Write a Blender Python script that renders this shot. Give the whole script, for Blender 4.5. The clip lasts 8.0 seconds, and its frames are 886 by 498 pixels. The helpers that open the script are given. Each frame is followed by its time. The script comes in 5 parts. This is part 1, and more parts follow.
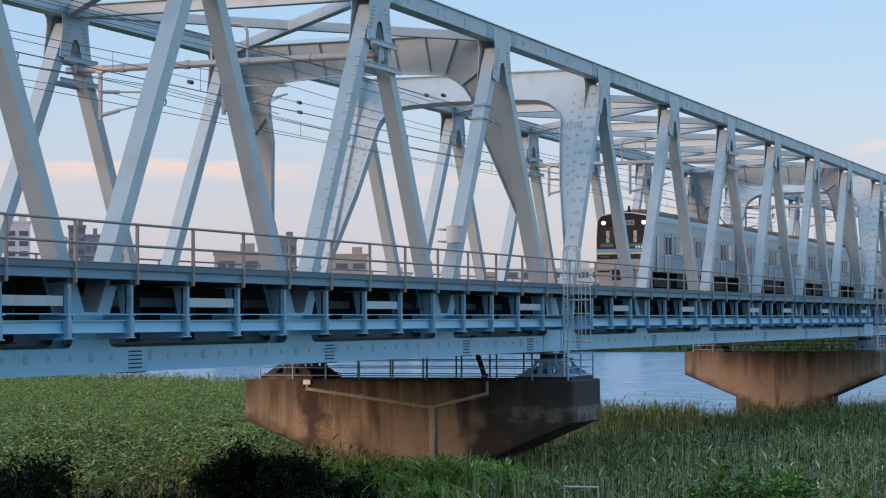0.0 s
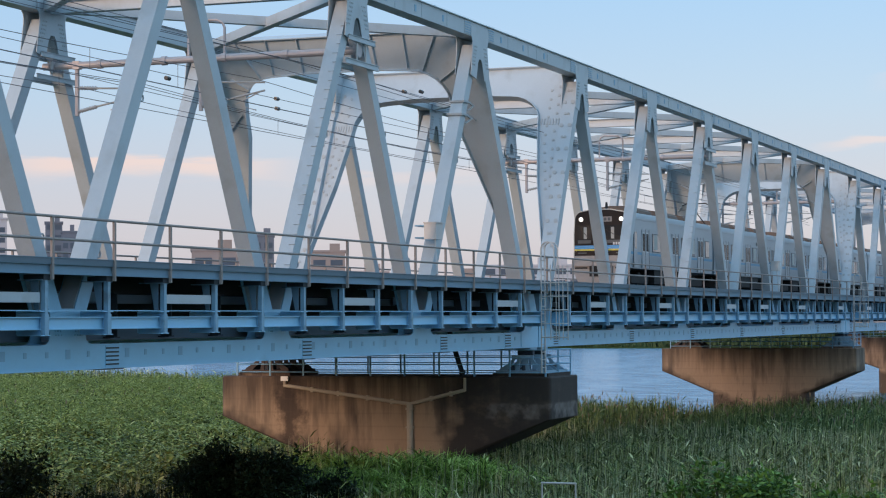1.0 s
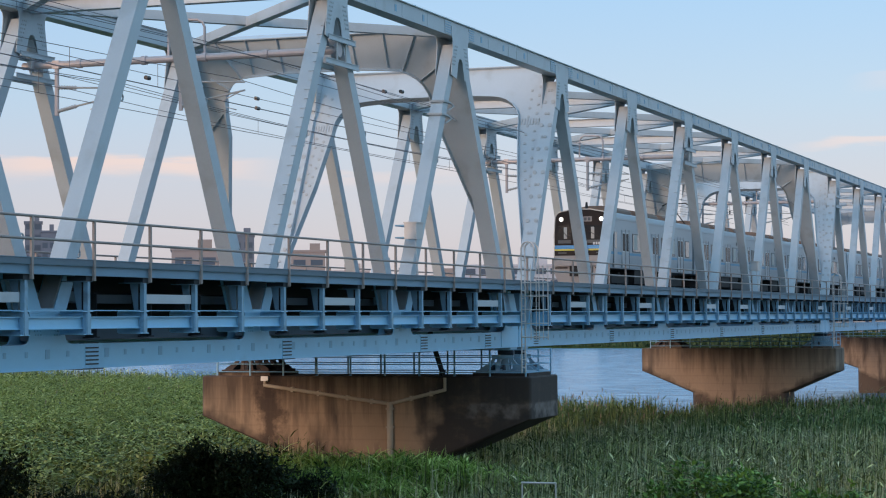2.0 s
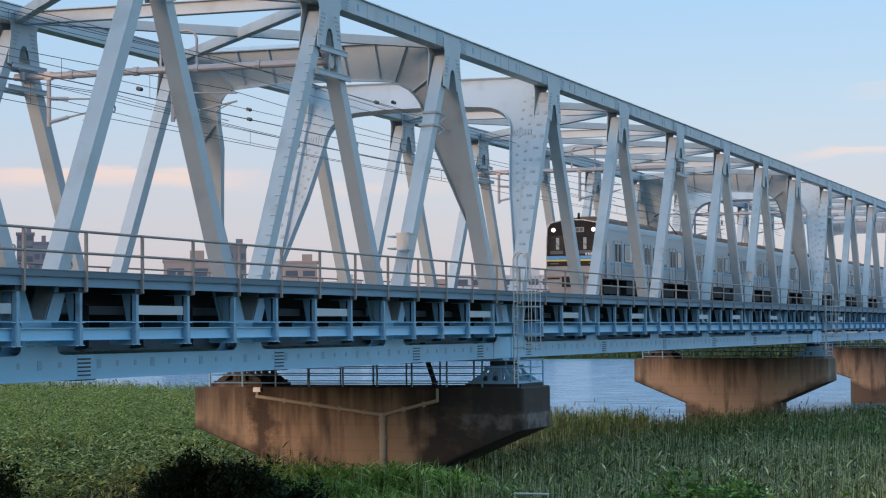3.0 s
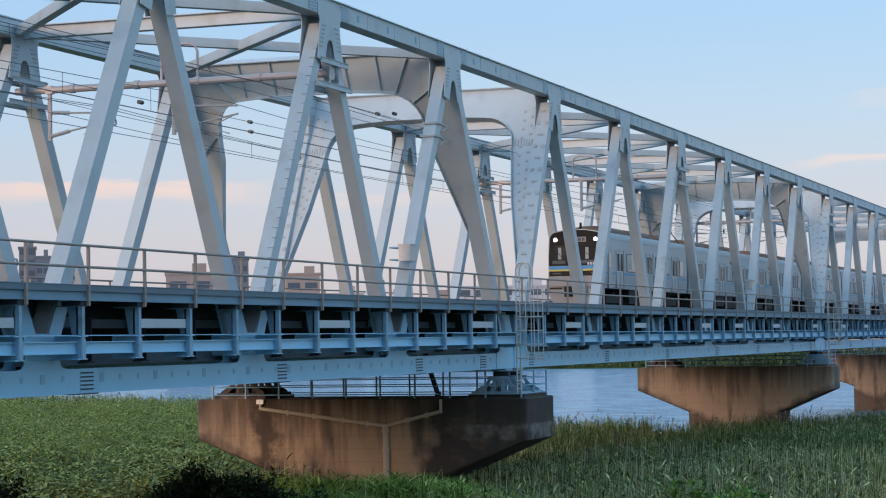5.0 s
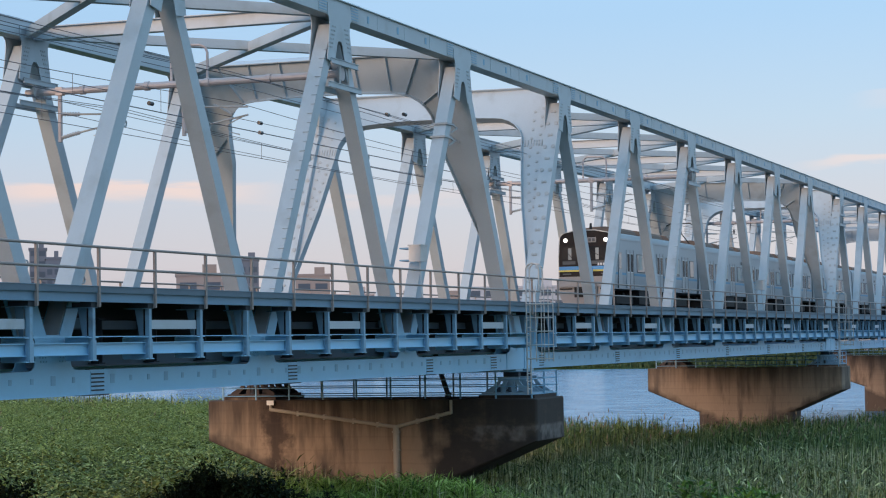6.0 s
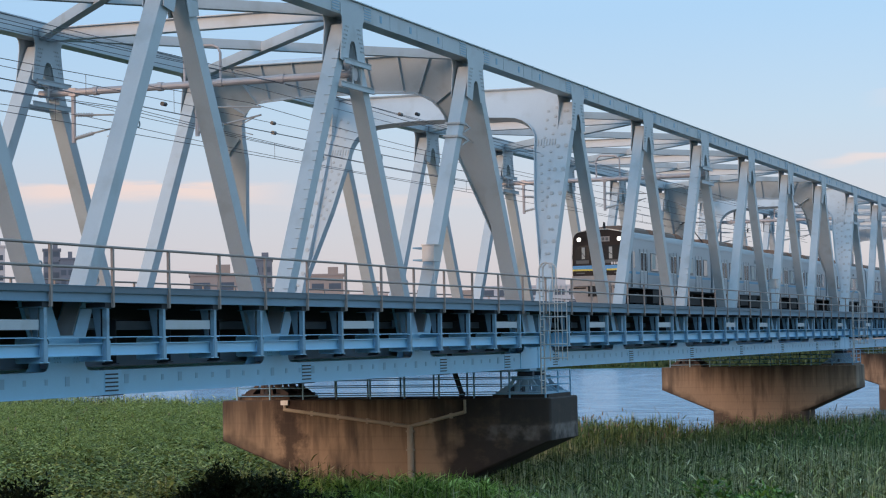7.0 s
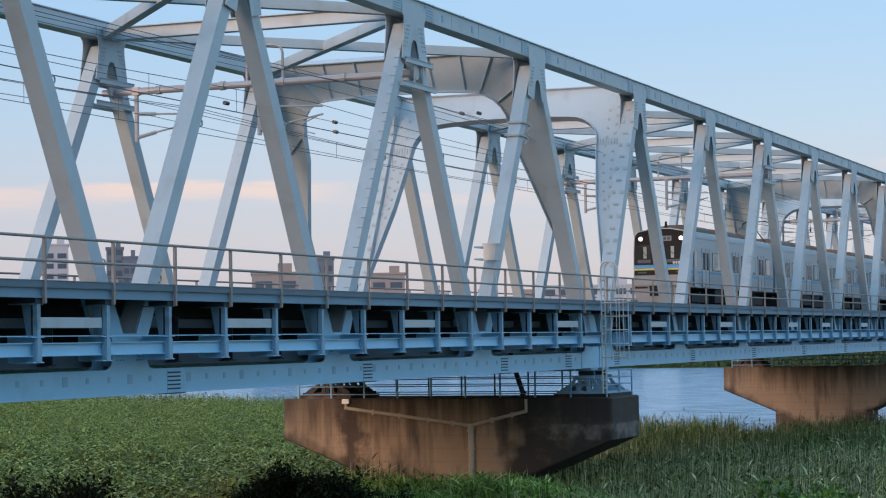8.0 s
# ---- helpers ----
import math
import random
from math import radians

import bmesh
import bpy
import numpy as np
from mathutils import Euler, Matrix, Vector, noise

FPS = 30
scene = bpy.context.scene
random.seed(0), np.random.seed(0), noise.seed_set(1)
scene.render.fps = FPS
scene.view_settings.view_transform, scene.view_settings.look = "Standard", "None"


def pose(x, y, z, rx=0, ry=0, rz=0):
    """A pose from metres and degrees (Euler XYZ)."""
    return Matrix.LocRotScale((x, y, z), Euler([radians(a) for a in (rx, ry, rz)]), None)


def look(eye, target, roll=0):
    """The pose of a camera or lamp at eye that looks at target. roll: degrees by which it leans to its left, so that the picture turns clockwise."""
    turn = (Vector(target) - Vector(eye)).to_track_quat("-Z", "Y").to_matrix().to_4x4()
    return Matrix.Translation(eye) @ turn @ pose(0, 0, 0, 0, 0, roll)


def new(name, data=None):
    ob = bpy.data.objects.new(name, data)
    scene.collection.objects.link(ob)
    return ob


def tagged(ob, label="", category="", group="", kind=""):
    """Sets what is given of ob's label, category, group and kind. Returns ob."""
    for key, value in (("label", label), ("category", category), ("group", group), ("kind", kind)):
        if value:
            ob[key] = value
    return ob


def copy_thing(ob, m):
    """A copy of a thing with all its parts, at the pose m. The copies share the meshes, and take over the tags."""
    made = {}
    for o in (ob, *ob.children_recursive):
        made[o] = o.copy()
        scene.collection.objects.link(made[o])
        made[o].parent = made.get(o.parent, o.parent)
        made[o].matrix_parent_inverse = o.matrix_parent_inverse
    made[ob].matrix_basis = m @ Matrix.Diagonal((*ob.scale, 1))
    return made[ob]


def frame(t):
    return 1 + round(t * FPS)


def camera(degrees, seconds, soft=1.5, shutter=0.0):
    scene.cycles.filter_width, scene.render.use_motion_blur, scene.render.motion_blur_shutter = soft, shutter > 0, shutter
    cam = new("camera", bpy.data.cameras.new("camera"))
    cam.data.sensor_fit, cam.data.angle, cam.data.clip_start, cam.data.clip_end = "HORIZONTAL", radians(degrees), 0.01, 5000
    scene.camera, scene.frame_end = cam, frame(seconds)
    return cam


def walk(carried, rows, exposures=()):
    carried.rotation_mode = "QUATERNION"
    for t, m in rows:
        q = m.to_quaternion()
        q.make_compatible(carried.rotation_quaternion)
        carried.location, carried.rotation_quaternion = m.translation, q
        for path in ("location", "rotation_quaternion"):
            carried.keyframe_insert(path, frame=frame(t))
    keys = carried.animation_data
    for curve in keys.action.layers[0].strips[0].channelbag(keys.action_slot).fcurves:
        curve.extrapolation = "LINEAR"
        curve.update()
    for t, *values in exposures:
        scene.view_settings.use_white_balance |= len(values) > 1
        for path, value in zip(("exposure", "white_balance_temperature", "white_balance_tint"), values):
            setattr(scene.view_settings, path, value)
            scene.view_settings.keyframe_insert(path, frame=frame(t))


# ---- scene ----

# the camera stands on the levee and pans a little
cam = camera(23.446, 8.0, soft=1.12)
EYE = Vector((-77.47, -24.95, 0.844))
TURNS = [  # seconds, bearing from +y towards +x, pitch, lean to the left
    (0.0, 69.186, 1.940, -0.320), (0.5, 69.512, 1.909, -0.282), (1.0, 69.787, 1.842, -0.339), (1.5, 70.087, 1.770, -0.307), (1.7, 70.190, 1.772, -0.315), (2.8, 70.540, 2.060, -0.385),
    (3.0, 70.528, 2.123, -0.407), (3.5, 70.511, 2.264, -0.460), (4.0, 70.532, 2.335, -0.595), (4.5, 70.523, 2.399, -0.826), (4.7, 70.508, 2.405, -0.850), (5.8, 70.280, 2.442, -0.920),
    (6.0, 70.205, 2.438, -0.934), (6.5, 70.057, 2.440, -1.022), (7.0, 69.845, 2.432, -1.088), (7.5, 69.435, 2.424, -1.032), (7.6, 69.330, 2.425, -1.015), (7.7, 69.175, 2.427, -0.99), (7.8, 68.945, 2.430, -0.965), (7.9, 68.640, 2.433, -0.94),
    (8.0, 68.198, 2.435, -0.916),
]


def heading(b, p):
    b, p = radians(b), radians(p)
    return Vector((math.sin(b) * math.cos(p), math.cos(b) * math.cos(p), math.sin(p)))


walk(cam, [(t, look(EYE, EYE + heading(b, p), r)) for t, b, p, r in TURNS])

# ---- light: dusk, a wide low glow behind the camera, blue sky above ----
SUN_DIR = Vector((-1.0, 0.30, 0.20)).normalized()
world = bpy.data.worlds.new("dusk_sky")
scene.world = world
world.use_nodes = True
wn, wl = world.node_tree.nodes, world.node_tree.links
wn.clear()
w_out = wn.new("ShaderNodeOutputWorld")
w_bg = wn.new("ShaderNodeBackground")
w_tc = wn.new("ShaderNodeTexCoord")
w_sep = wn.new("ShaderNodeSeparateXYZ")
wl.new(w_tc.outputs["Generated"], w_sep.inputs[0])
w_ramp = wn.new("ShaderNodeValToRGB")
SKY = [(0.0, (0.50, 0.46, 0.56)), (0.035, (0.55, 0.52, 0.65)), (0.068, (0.51, 0.535, 0.70)), (0.10, (0.44, 0.57, 0.78)),
       (0.15, (0.35, 0.56, 0.85)), (0.35, (0.50, 0.84, 1.18)), (1.0, (0.48, 0.82, 1.20))]
while len(w_ramp.color_ramp.elements) < len(SKY):
    w_ramp.color_ramp.elements.new(0.5)
for e, (at, c) in zip(w_ramp.color_ramp.elements, SKY):
    e.position, e.color = at, (*c, 1)
wl.new(w_sep.outputs["Z"], w_ramp.inputs[0])
# thin pink cloud streaks, crisp above and soft below
def sky_math(op, a, b=0.0, c=None):
    k = wn.new("ShaderNodeMath")
    k.operation = op
    for sock, v in zip(k.inputs, (a, b, c)):
        if isinstance(v, (int, float)):
            sock.default_value = v
        elif v is not None:
            wl.new(v, sock)
    return k.outputs[0]


def sky_ramp(v, lo, hi):
    k = wn.new("ShaderNodeMapRange")
    k.interpolation_type = "SMOOTHSTEP"
    wl.new(v, k.inputs["Value"])
    k.inputs["From Min"].default_value, k.inputs["From Max"].default_value = lo, hi
    return k.outputs[0]


w_map = wn.new("ShaderNodeMapping")
w_map.inputs["Scale"].default_value = (9.0, 9.0, 70.0)
wl.new(w_tc.outputs["Generated"], w_map.inputs[0])
w_noise = wn.new("ShaderNodeTexNoise")
w_noise.inputs["Scale"].default_value, w_noise.inputs["Detail"].default_value, w_noise.inputs["Roughness"].default_value = 1.6, 6.0, 0.55
wl.new(w_map.outputs[0], w_noise.inputs["Vector"])
CLOUDS = [  # bearing, half length, height of the crest, depth, strength
    (61.5, 4.6, 0.0775, 0.015, 0.85), (54.0, 4.5, 0.0735, 0.014, 0.8), (69.5, 4.0, 0.0710, 0.012, 0.30), (82.0, 2.4, 0.0845, 0.008, 0.6), (82.8, 1.7, 0.113, 0.012, 0.22),
    (40.0, 9.0, 0.080, 0.016, 0.6), (96.0, 6.0, 0.079, 0.014, 0.5)]
w_last = w_ramp.outputs["Color"]
for c_b, c_half, c_z, c_deep, c_most in CLOUDS:
    a_ = radians(c_b)
    u_ = sky_math("ADD", sky_math("MULTIPLY", w_sep.outputs["X"], math.cos(a_)), sky_math("MULTIPLY", w_sep.outputs["Y"], -math.sin(a_)))
    ahead = sky_math("ADD", sky_math("MULTIPLY", w_sep.outputs["X"], math.sin(a_)), sky_math("MULTIPLY", w_sep.outputs["Y"], math.cos(a_)))
    u_ = sky_math("DIVIDE", sky_math("ABSOLUTE", u_), radians(c_half))
    # the crest sinks towards the ends and is ragged
    e_ = sky_math("SUBTRACT", w_sep.outputs["Z"], c_z)
    e_ = sky_math("ADD", e_, sky_math("MULTIPLY", sky_math("MULTIPLY", u_, u_), 0.004))
    e_ = sky_math("ADD", e_, sky_math("MULTIPLY", sky_math("SUBTRACT", w_noise.outputs["Fac"], 0.5), 0.020))
    fac = sky_math("MULTIPLY", sky_ramp(e_, 0.0012, -0.0022), sky_ramp(e_, -c_deep, -0.003))
    fac = sky_math("MULTIPLY", fac, sky_ramp(u_, 1.15, 0.35))
    fac = sky_math("MULTIPLY", sky_math("MULTIPLY", fac, sky_ramp(ahead, 0.0, 0.3)), c_most)
    w_mix = wn.new("ShaderNodeMix")
    w_mix.data_type = "RGBA"
    wl.new(fac, w_mix.inputs["Factor"])
    wl.new(w_last, w_mix.inputs["A"])
    w_mix.inputs["B"].default_value = (0.86, 0.61, 0.60, 1)
    w_last = w_mix.outputs["Result"]
# the afterglow of the low sun
w_sky = wn.new("ShaderNodeTexSky")
w_sky.sky_type, w_sky.sun_disc = "NISHITA", False
w_sky.sun_elevation = math.asin(SUN_DIR.z)
w_sky.sun_rotation = math.atan2(SUN_DIR.x, SUN_DIR.y)
w_add = wn.new("ShaderNodeMix")
w_add.data_type, w_add.blend_type = "RGBA", "ADD"
w_add.inputs["Factor"].default_value = 0.05
wl.new(w_last, w_add.inputs["A"])
wl.new(w_sky.outputs[0], w_add.inputs["B"])
wl.new(w_add.outputs["Result"], w_bg.inputs["Color"])
w_bg.inputs["Strength"].default_value = 1.0
wl.new(w_bg.outputs[0], w_out.inputs["Surface"])

sun = new("sun", bpy.data.lights.new("sun", "SUN"))
sun.data.energy, sun.data.angle, sun.data.color = 2.0, radians(16), (1.0, 0.66, 0.47)
sun.matrix_world = look(SUN_DIR * 300, (0, 0, 0))
scene.view_settings.exposure = -0.25


# ---- materials ----
def mat(name, color, rough=0.5, metal=0.0, vary=0.12, scale=2.0, grain=30.0, bump=0.15, dirt=None, dirt_at=(0.55, 0.8), island=0.0, spec=0.5,
        stretch=(1, 1, 1)):
    """Paint with broad and fine variation, stains of another colour, and fine relief."""
    m = bpy.data.materials.new(name)
    m.use_nodes = True
    n, l = m.node_tree.nodes, m.node_tree.links
    b = n["Principled BSDF"]
    b.inputs["Roughness"].default_value, b.inputs["Metallic"].default_value = rough, metal
    b.inputs["Specular IOR Level"].default_value = spec
    geo = n.new("ShaderNodeNewGeometry")
    mp = n.new("ShaderNodeMapping")
    mp.inputs["Scale"].default_value = stretch
    l.new(geo.outputs["Position"], mp.inputs[0])

    def tex(s, d):
        t = n.new("ShaderNodeTexNoise")
        t.inputs["Scale"].default_value, t.inputs["Detail"].default_value = s, d
        l.new(mp.outputs[0], t.inputs["Vector"])
        return t
    broad, fine = tex(scale, 4), tex(grain, 3)
    hsv = n.new("ShaderNodeHueSaturation")
    hsv.inputs["Color"].default_value = (*color, 1)
    mx = n.new("ShaderNodeMath")
    mx.operation = "MULTIPLY_ADD"
    l.new(broad.outputs["Fac"], mx.inputs[0])
    mx.inputs[1].default_value, mx.inputs[2].default_value = 2 * vary, 1 - vary
    m2 = n.new("ShaderNodeMath")
    m2.operation = "MULTIPLY_ADD"
    l.new(fine.outputs["Fac"], m2.inputs[0])
    m2.inputs[1].default_value = vary
    l.new(mx.outputs[0], m2.inputs[2])
    last = m2.outputs[0]
    if island:
        m3 = n.new("ShaderNodeMath")
        m3.operation = "MULTIPLY_ADD"
        l.new(geo.outputs["Random Per Island"], m3.inputs[0])
        m3.inputs[1].default_value = 2 * island
        m4 = n.new("ShaderNodeMath")
        m4.operation = "SUBTRACT"
        l.new(last, m4.inputs[0])
        m4.inputs[1].default_value = island
        l.new(m4.outputs[0], m3.inputs[2])
        last = m3.outputs[0]
    l.new(last, hsv.inputs["Value"])
    col = hsv.outputs[0]
    if dirt:
        st = tex(scale * 1.7, 6)
        rp = n.new("ShaderNodeMapRange")
        rp.inputs["From Min"].default_value, rp.inputs["From Max"].default_value = dirt_at
        l.new(st.outputs["Fac"], rp.inputs["Value"])
        mix = n.new("ShaderNodeMix")
        mix.data_type = "RGBA"
        l.new(rp.outputs[0], mix.inputs["Factor"])
        l.new(col, mix.inputs["A"])
        mix.inputs["B"].default_value = (*dirt, 1)
        col = mix.outputs["Result"]
    l.new(col, b.inputs["Base Color"])
    if bump:
        bp = n.new("ShaderNodeBump")
        bp.inputs["Strength"].default_value, bp.inputs["Distance"].default_value = bump, 0.02
        l.new(fine.outputs["Fac"], bp.inputs["Height"])
        l.new(bp.outputs[0], b.inputs["Normal"])
    return m


def glow(name, color, strength):
    m = bpy.data.materials.new(name)
    m.use_nodes = True
    b = m.node_tree.nodes["Principled BSDF"]
    b.inputs["Base Color"].default_value = (*color, 1)
    b.inputs["Emission Color"].default_value, b.inputs["Emission Strength"].default_value = (*color, 1), strength
    return m


TRUSS = mat("pale_truss_paint", (0.45, 0.51, 0.555), 0.45, 0.0, 0.10, 0.7, 18, 0.06, dirt=(0.38, 0.42, 0.44), dirt_at=(0.54, 0.80))
# bluer than TRUSS: blue sky light on the lower members is in the colour
STEEL = mat("sky_tinted_floor_paint", (0.28, 0.56, 0.76), 0.42, 0.0, 0.08, 0.7, 18, 0.05, dirt=(0.23, 0.44, 0.60), dirt_at=(0.58, 0.9))
# grime, plus the deck's shade on the brackets put into the paint colour
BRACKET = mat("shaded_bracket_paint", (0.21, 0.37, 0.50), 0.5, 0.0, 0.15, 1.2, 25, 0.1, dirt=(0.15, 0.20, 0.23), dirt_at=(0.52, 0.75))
BOLT = mat("pale_bolt_paint", (0.40, 0.43, 0.45), 0.5, 0.0, 0.10, 3.0, 30, 0.1)
PLATE = mat("splice_paint", (0.22, 0.42, 0.58), 0.5, 0.0, 0.10, 3.0, 30, 0.1)
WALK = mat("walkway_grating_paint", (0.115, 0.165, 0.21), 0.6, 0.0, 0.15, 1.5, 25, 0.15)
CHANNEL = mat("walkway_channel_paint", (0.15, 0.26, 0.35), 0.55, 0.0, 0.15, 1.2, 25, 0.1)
BEARING = mat("worn_bearing_paint", (0.24, 0.37, 0.47), 0.6, 0.0, 0.25, 1.5, 20, 0.2)
# near-black: on the floor, the darkness under the deck is in the colour
DARK_STEEL = mat("near_black_steel", (0.035, 0.045, 0.058), 0.7, 0.0, 0.2, 1.5, 20, 0.15)
RAIL_STEEL = mat("weathered_rail_paint", (0.30, 0.25, 0.23), 0.6, 0.0, 0.15, 1.2, 25, 0.1)
GALV = mat("galvanised_steel", (0.50, 0.50, 0.50), 0.45, 0.4, 0.1, 3, 40, 0.1)
CONCRETE = mat("stained_concrete", (0.30, 0.215, 0.15), 0.85, 0.0, 0.22, 0.45, 9, 0.35, dirt=(0.055, 0.042, 0.036), dirt_at=(0.53, 0.70),
               stretch=(1.3, 1.3, 0.30))
OLD_CONCRETE = mat("blackened_concrete", (0.35, 0.238, 0.155), 0.85, 0.0, 0.22, 0.45, 9, 0.35, dirt=(0.055, 0.042, 0.036), dirt_at=(0.53, 0.70),
               stretch=(1.3, 1.3, 0.30))


def weathered(m, y_clean, y_black, color):
    """Black algae that has grown over the weather end of the concrete, with a ragged edge."""
    n, l = m.node_tree.nodes, m.node_tree.links
    b = n["Principled BSDF"]
    old = b.inputs["Base Color"].links[0].from_socket
    g = n.new("ShaderNodeNewGeometry")
    sp = n.new("ShaderNodeSeparateXYZ")
    l.new(g.outputs["Position"], sp.inputs[0])
    t = n.new("ShaderNodeTexNoise")
    t.inputs["Scale"].default_value, t.inputs["Detail"].default_value = 0.9, 6
    l.new(g.outputs["Position"], t.inputs["Vector"])
    k = n.new("ShaderNodeMath")
    k.operation = "MULTIPLY_ADD"
    l.new(t.outputs["Fac"], k.inputs[0])
    k.inputs[1].default_value = 2.4
    l.new(sp.outputs["Y"], k.inputs[2])
    r = n.new("ShaderNodeMapRange")
    r.inputs["From Min"].default_value, r.inputs["From Max"].default_value = y_clean + 1.2, y_black + 1.2
    r.inputs["To Max"].default_value = 0.95
    l.new(k.outputs[0], r.inputs["Value"])
    # paler worn patches inside the black growth
    mp = n.new("ShaderNodeMapping")
    mp.inputs["Scale"].default_value = (1.0, 1.0, 1.7)
    l.new(g.outputs["Position"], mp.inputs[0])
    t2 = n.new("ShaderNodeTexNoise")
    t2.inputs["Scale"].default_value, t2.inputs["Detail"].default_value, t2.inputs["Roughness"].default_value = 0.75, 8, 0.68
    l.new(mp.outputs[0], t2.inputs["Vector"])
    r2 = n.new("ShaderNodeMapRange")
    r2.inputs["From Min"].default_value, r2.inputs["From Max"].default_value = 0.50, 0.66
    r2.inputs["To Min"].default_value, r2.inputs["To Max"].default_value = 1.0, 0.78
    l.new(t2.outputs["Fac"], r2.inputs["Value"])
    w = n.new("ShaderNodeMath")
    w.operation = "MULTIPLY"
    l.new(r.outputs[0], w.inputs[0])
    l.new(r2.outputs[0], w.inputs[1])
    x = n.new("ShaderNodeMix")
    x.data_type = "RGBA"
    l.new(w.outputs[0], x.inputs["Factor"])
    l.new(old, x.inputs["A"])
    x.inputs["B"].default_value = (*color, 1)
    l.new(x.outputs["Result"], b.inputs["Base Color"])


def run_off(m, z_top, z_low, color, most):
    """Dark streaks that have run down from the top edge."""
    n, l = m.node_tree.nodes, m.node_tree.links
    b = n["Principled BSDF"]
    old = b.inputs["Base Color"].links[0].from_socket
    g = n.new("ShaderNodeNewGeometry")
    sp = n.new("ShaderNodeSeparateXYZ")
    l.new(g.outputs["Position"], sp.inputs[0])
    mp = n.new("ShaderNodeMapping")
    mp.inputs["Scale"].default_value = (2.6, 2.6, 0.12)
    l.new(g.outputs["Position"], mp.inputs[0])
    t = n.new("ShaderNodeTexNoise")
    t.inputs["Scale"].default_value, t.inputs["Detail"].default_value, t.inputs["Roughness"].default_value = 1.0, 7, 0.65
    l.new(mp.outputs[0], t.inputs["Vector"])
    k = n.new("ShaderNodeMath")
    k.operation = "MULTIPLY_ADD"
    l.new(t.outputs["Fac"], k.inputs[0])
    k.inputs[1].default_value = 4.5
    l.new(sp.outputs["Z"], k.inputs[2])
    r = n.new("ShaderNodeMapRange")
    r.inputs["From Min"].default_value, r.inputs["From Max"].default_value = z_low + 2.25, z_top + 2.25
    r.inputs["To Max"].default_value = most
    l.new(k.outputs[0], r.inputs["Value"])
    x = n.new("ShaderNodeMix")
    x.data_type = "RGBA"
    l.new(r.outputs[0], x.inputs["Factor"])
    l.new(old, x.inputs["A"])
    x.inputs["B"].default_value = (*color, 1)
    l.new(x.outputs["Result"], b.inputs["Base Color"])


def leak(m, y, half, color, most):
    """A dark ragged stain where water has leaked down the face below a bearing."""
    n, l = m.node_tree.nodes, m.node_tree.links
    b = n["Principled BSDF"]
    old = b.inputs["Base Color"].links[0].from_socket
    g = n.new("ShaderNodeNewGeometry")
    sp = n.new("ShaderNodeSeparateXYZ")
    l.new(g.outputs["Position"], sp.inputs[0])
    t = n.new("ShaderNodeTexNoise")
    t.inputs["Scale"].default_value, t.inputs["Detail"].default_value, t.inputs["Roughness"].default_value = 1.6, 7, 0.65
    l.new(g.outputs["Position"], t.inputs["Vector"])
    k = n.new("ShaderNodeMath")
    k.operation = "MULTIPLY_ADD"
    l.new(t.outputs["Fac"], k.inputs[0])
    k.inputs[1].default_value = 2.2
    l.new(sp.outputs["Y"], k.inputs[2])
    d = n.new("ShaderNodeMath")
    d.operation = "SUBTRACT"
    l.new(k.outputs[0], d.inputs[0])
    d.inputs[1].default_value = y + 1.1
    a = n.new("ShaderNodeMath")
    a.operation = "ABSOLUTE"
    l.new(d.outputs[0], a.inputs[0])
    r = n.new("ShaderNodeMapRange")
    r.inputs["From Min"].default_value, r.inputs["From Max"].default_value = half, half * 0.25
    r.inputs["To Max"].default_value = most
    l.new(a.outputs[0], r.inputs["Value"])
    x = n.new("ShaderNodeMix")
    x.data_type = "RGBA"
    l.new(r.outputs[0], x.inputs["Factor"])
    l.new(old, x.inputs["A"])
    x.inputs["B"].default_value = (*color, 1)
    l.new(x.outputs["Result"], b.inputs["Base Color"])


def pale_band(m, z, half, y_end, color, most):
    """Pale lime scale in ragged patches along one level of the weather end."""
    n, l = m.node_tree.nodes, m.node_tree.links
    b = n["Principled BSDF"]
    old = b.inputs["Base Color"].links[0].from_socket
    g = n.new("ShaderNodeNewGeometry")
    sp = n.new("ShaderNodeSeparateXYZ")
    l.new(g.outputs["Position"], sp.inputs[0])
    t = n.new("ShaderNodeTexNoise")
    t.inputs["Scale"].default_value, t.inputs["Detail"].default_value, t.inputs["Roughness"].default_value = 1.3, 7, 0.6
    l.new(g.outputs["Position"], t.inputs["Vector"])

    def calc(op, a, c):
        k = n.new("ShaderNodeMath")
        k.operation = op
        for sock, v in zip(k.inputs, (a, c)):
            if isinstance(v, (int, float)):
                sock.default_value = v
            else:
                l.new(v, sock)
        return k.outputs[0]

    def soft(v, lo, hi):
        r = n.new("ShaderNodeMapRange")
        r.inputs["From Min"].default_value, r.inputs["From Max"].default_value = lo, hi
        l.new(v, r.inputs["Value"])
        return r.outputs[0]
    level = calc("ABSOLUTE", calc("SUBTRACT", sp.outputs["Z"], z), 0.0)
    f = calc("MULTIPLY", soft(level, half, half * 0.7), soft(sp.outputs["Y"], y_end, y_end - 1.2))
    f = calc("MULTIPLY", calc("MULTIPLY", f, soft(t.outputs["Fac"], 0.40, 0.58)), most)
    x = n.new("ShaderNodeMix")
    x.data_type = "RGBA"
    l.new(f, x.inputs["Factor"])
    l.new(old, x.inputs["A"])
    x.inputs["B"].default_value = (*color, 1)
    l.new(x.outputs["Result"], b.inputs["Base Color"])


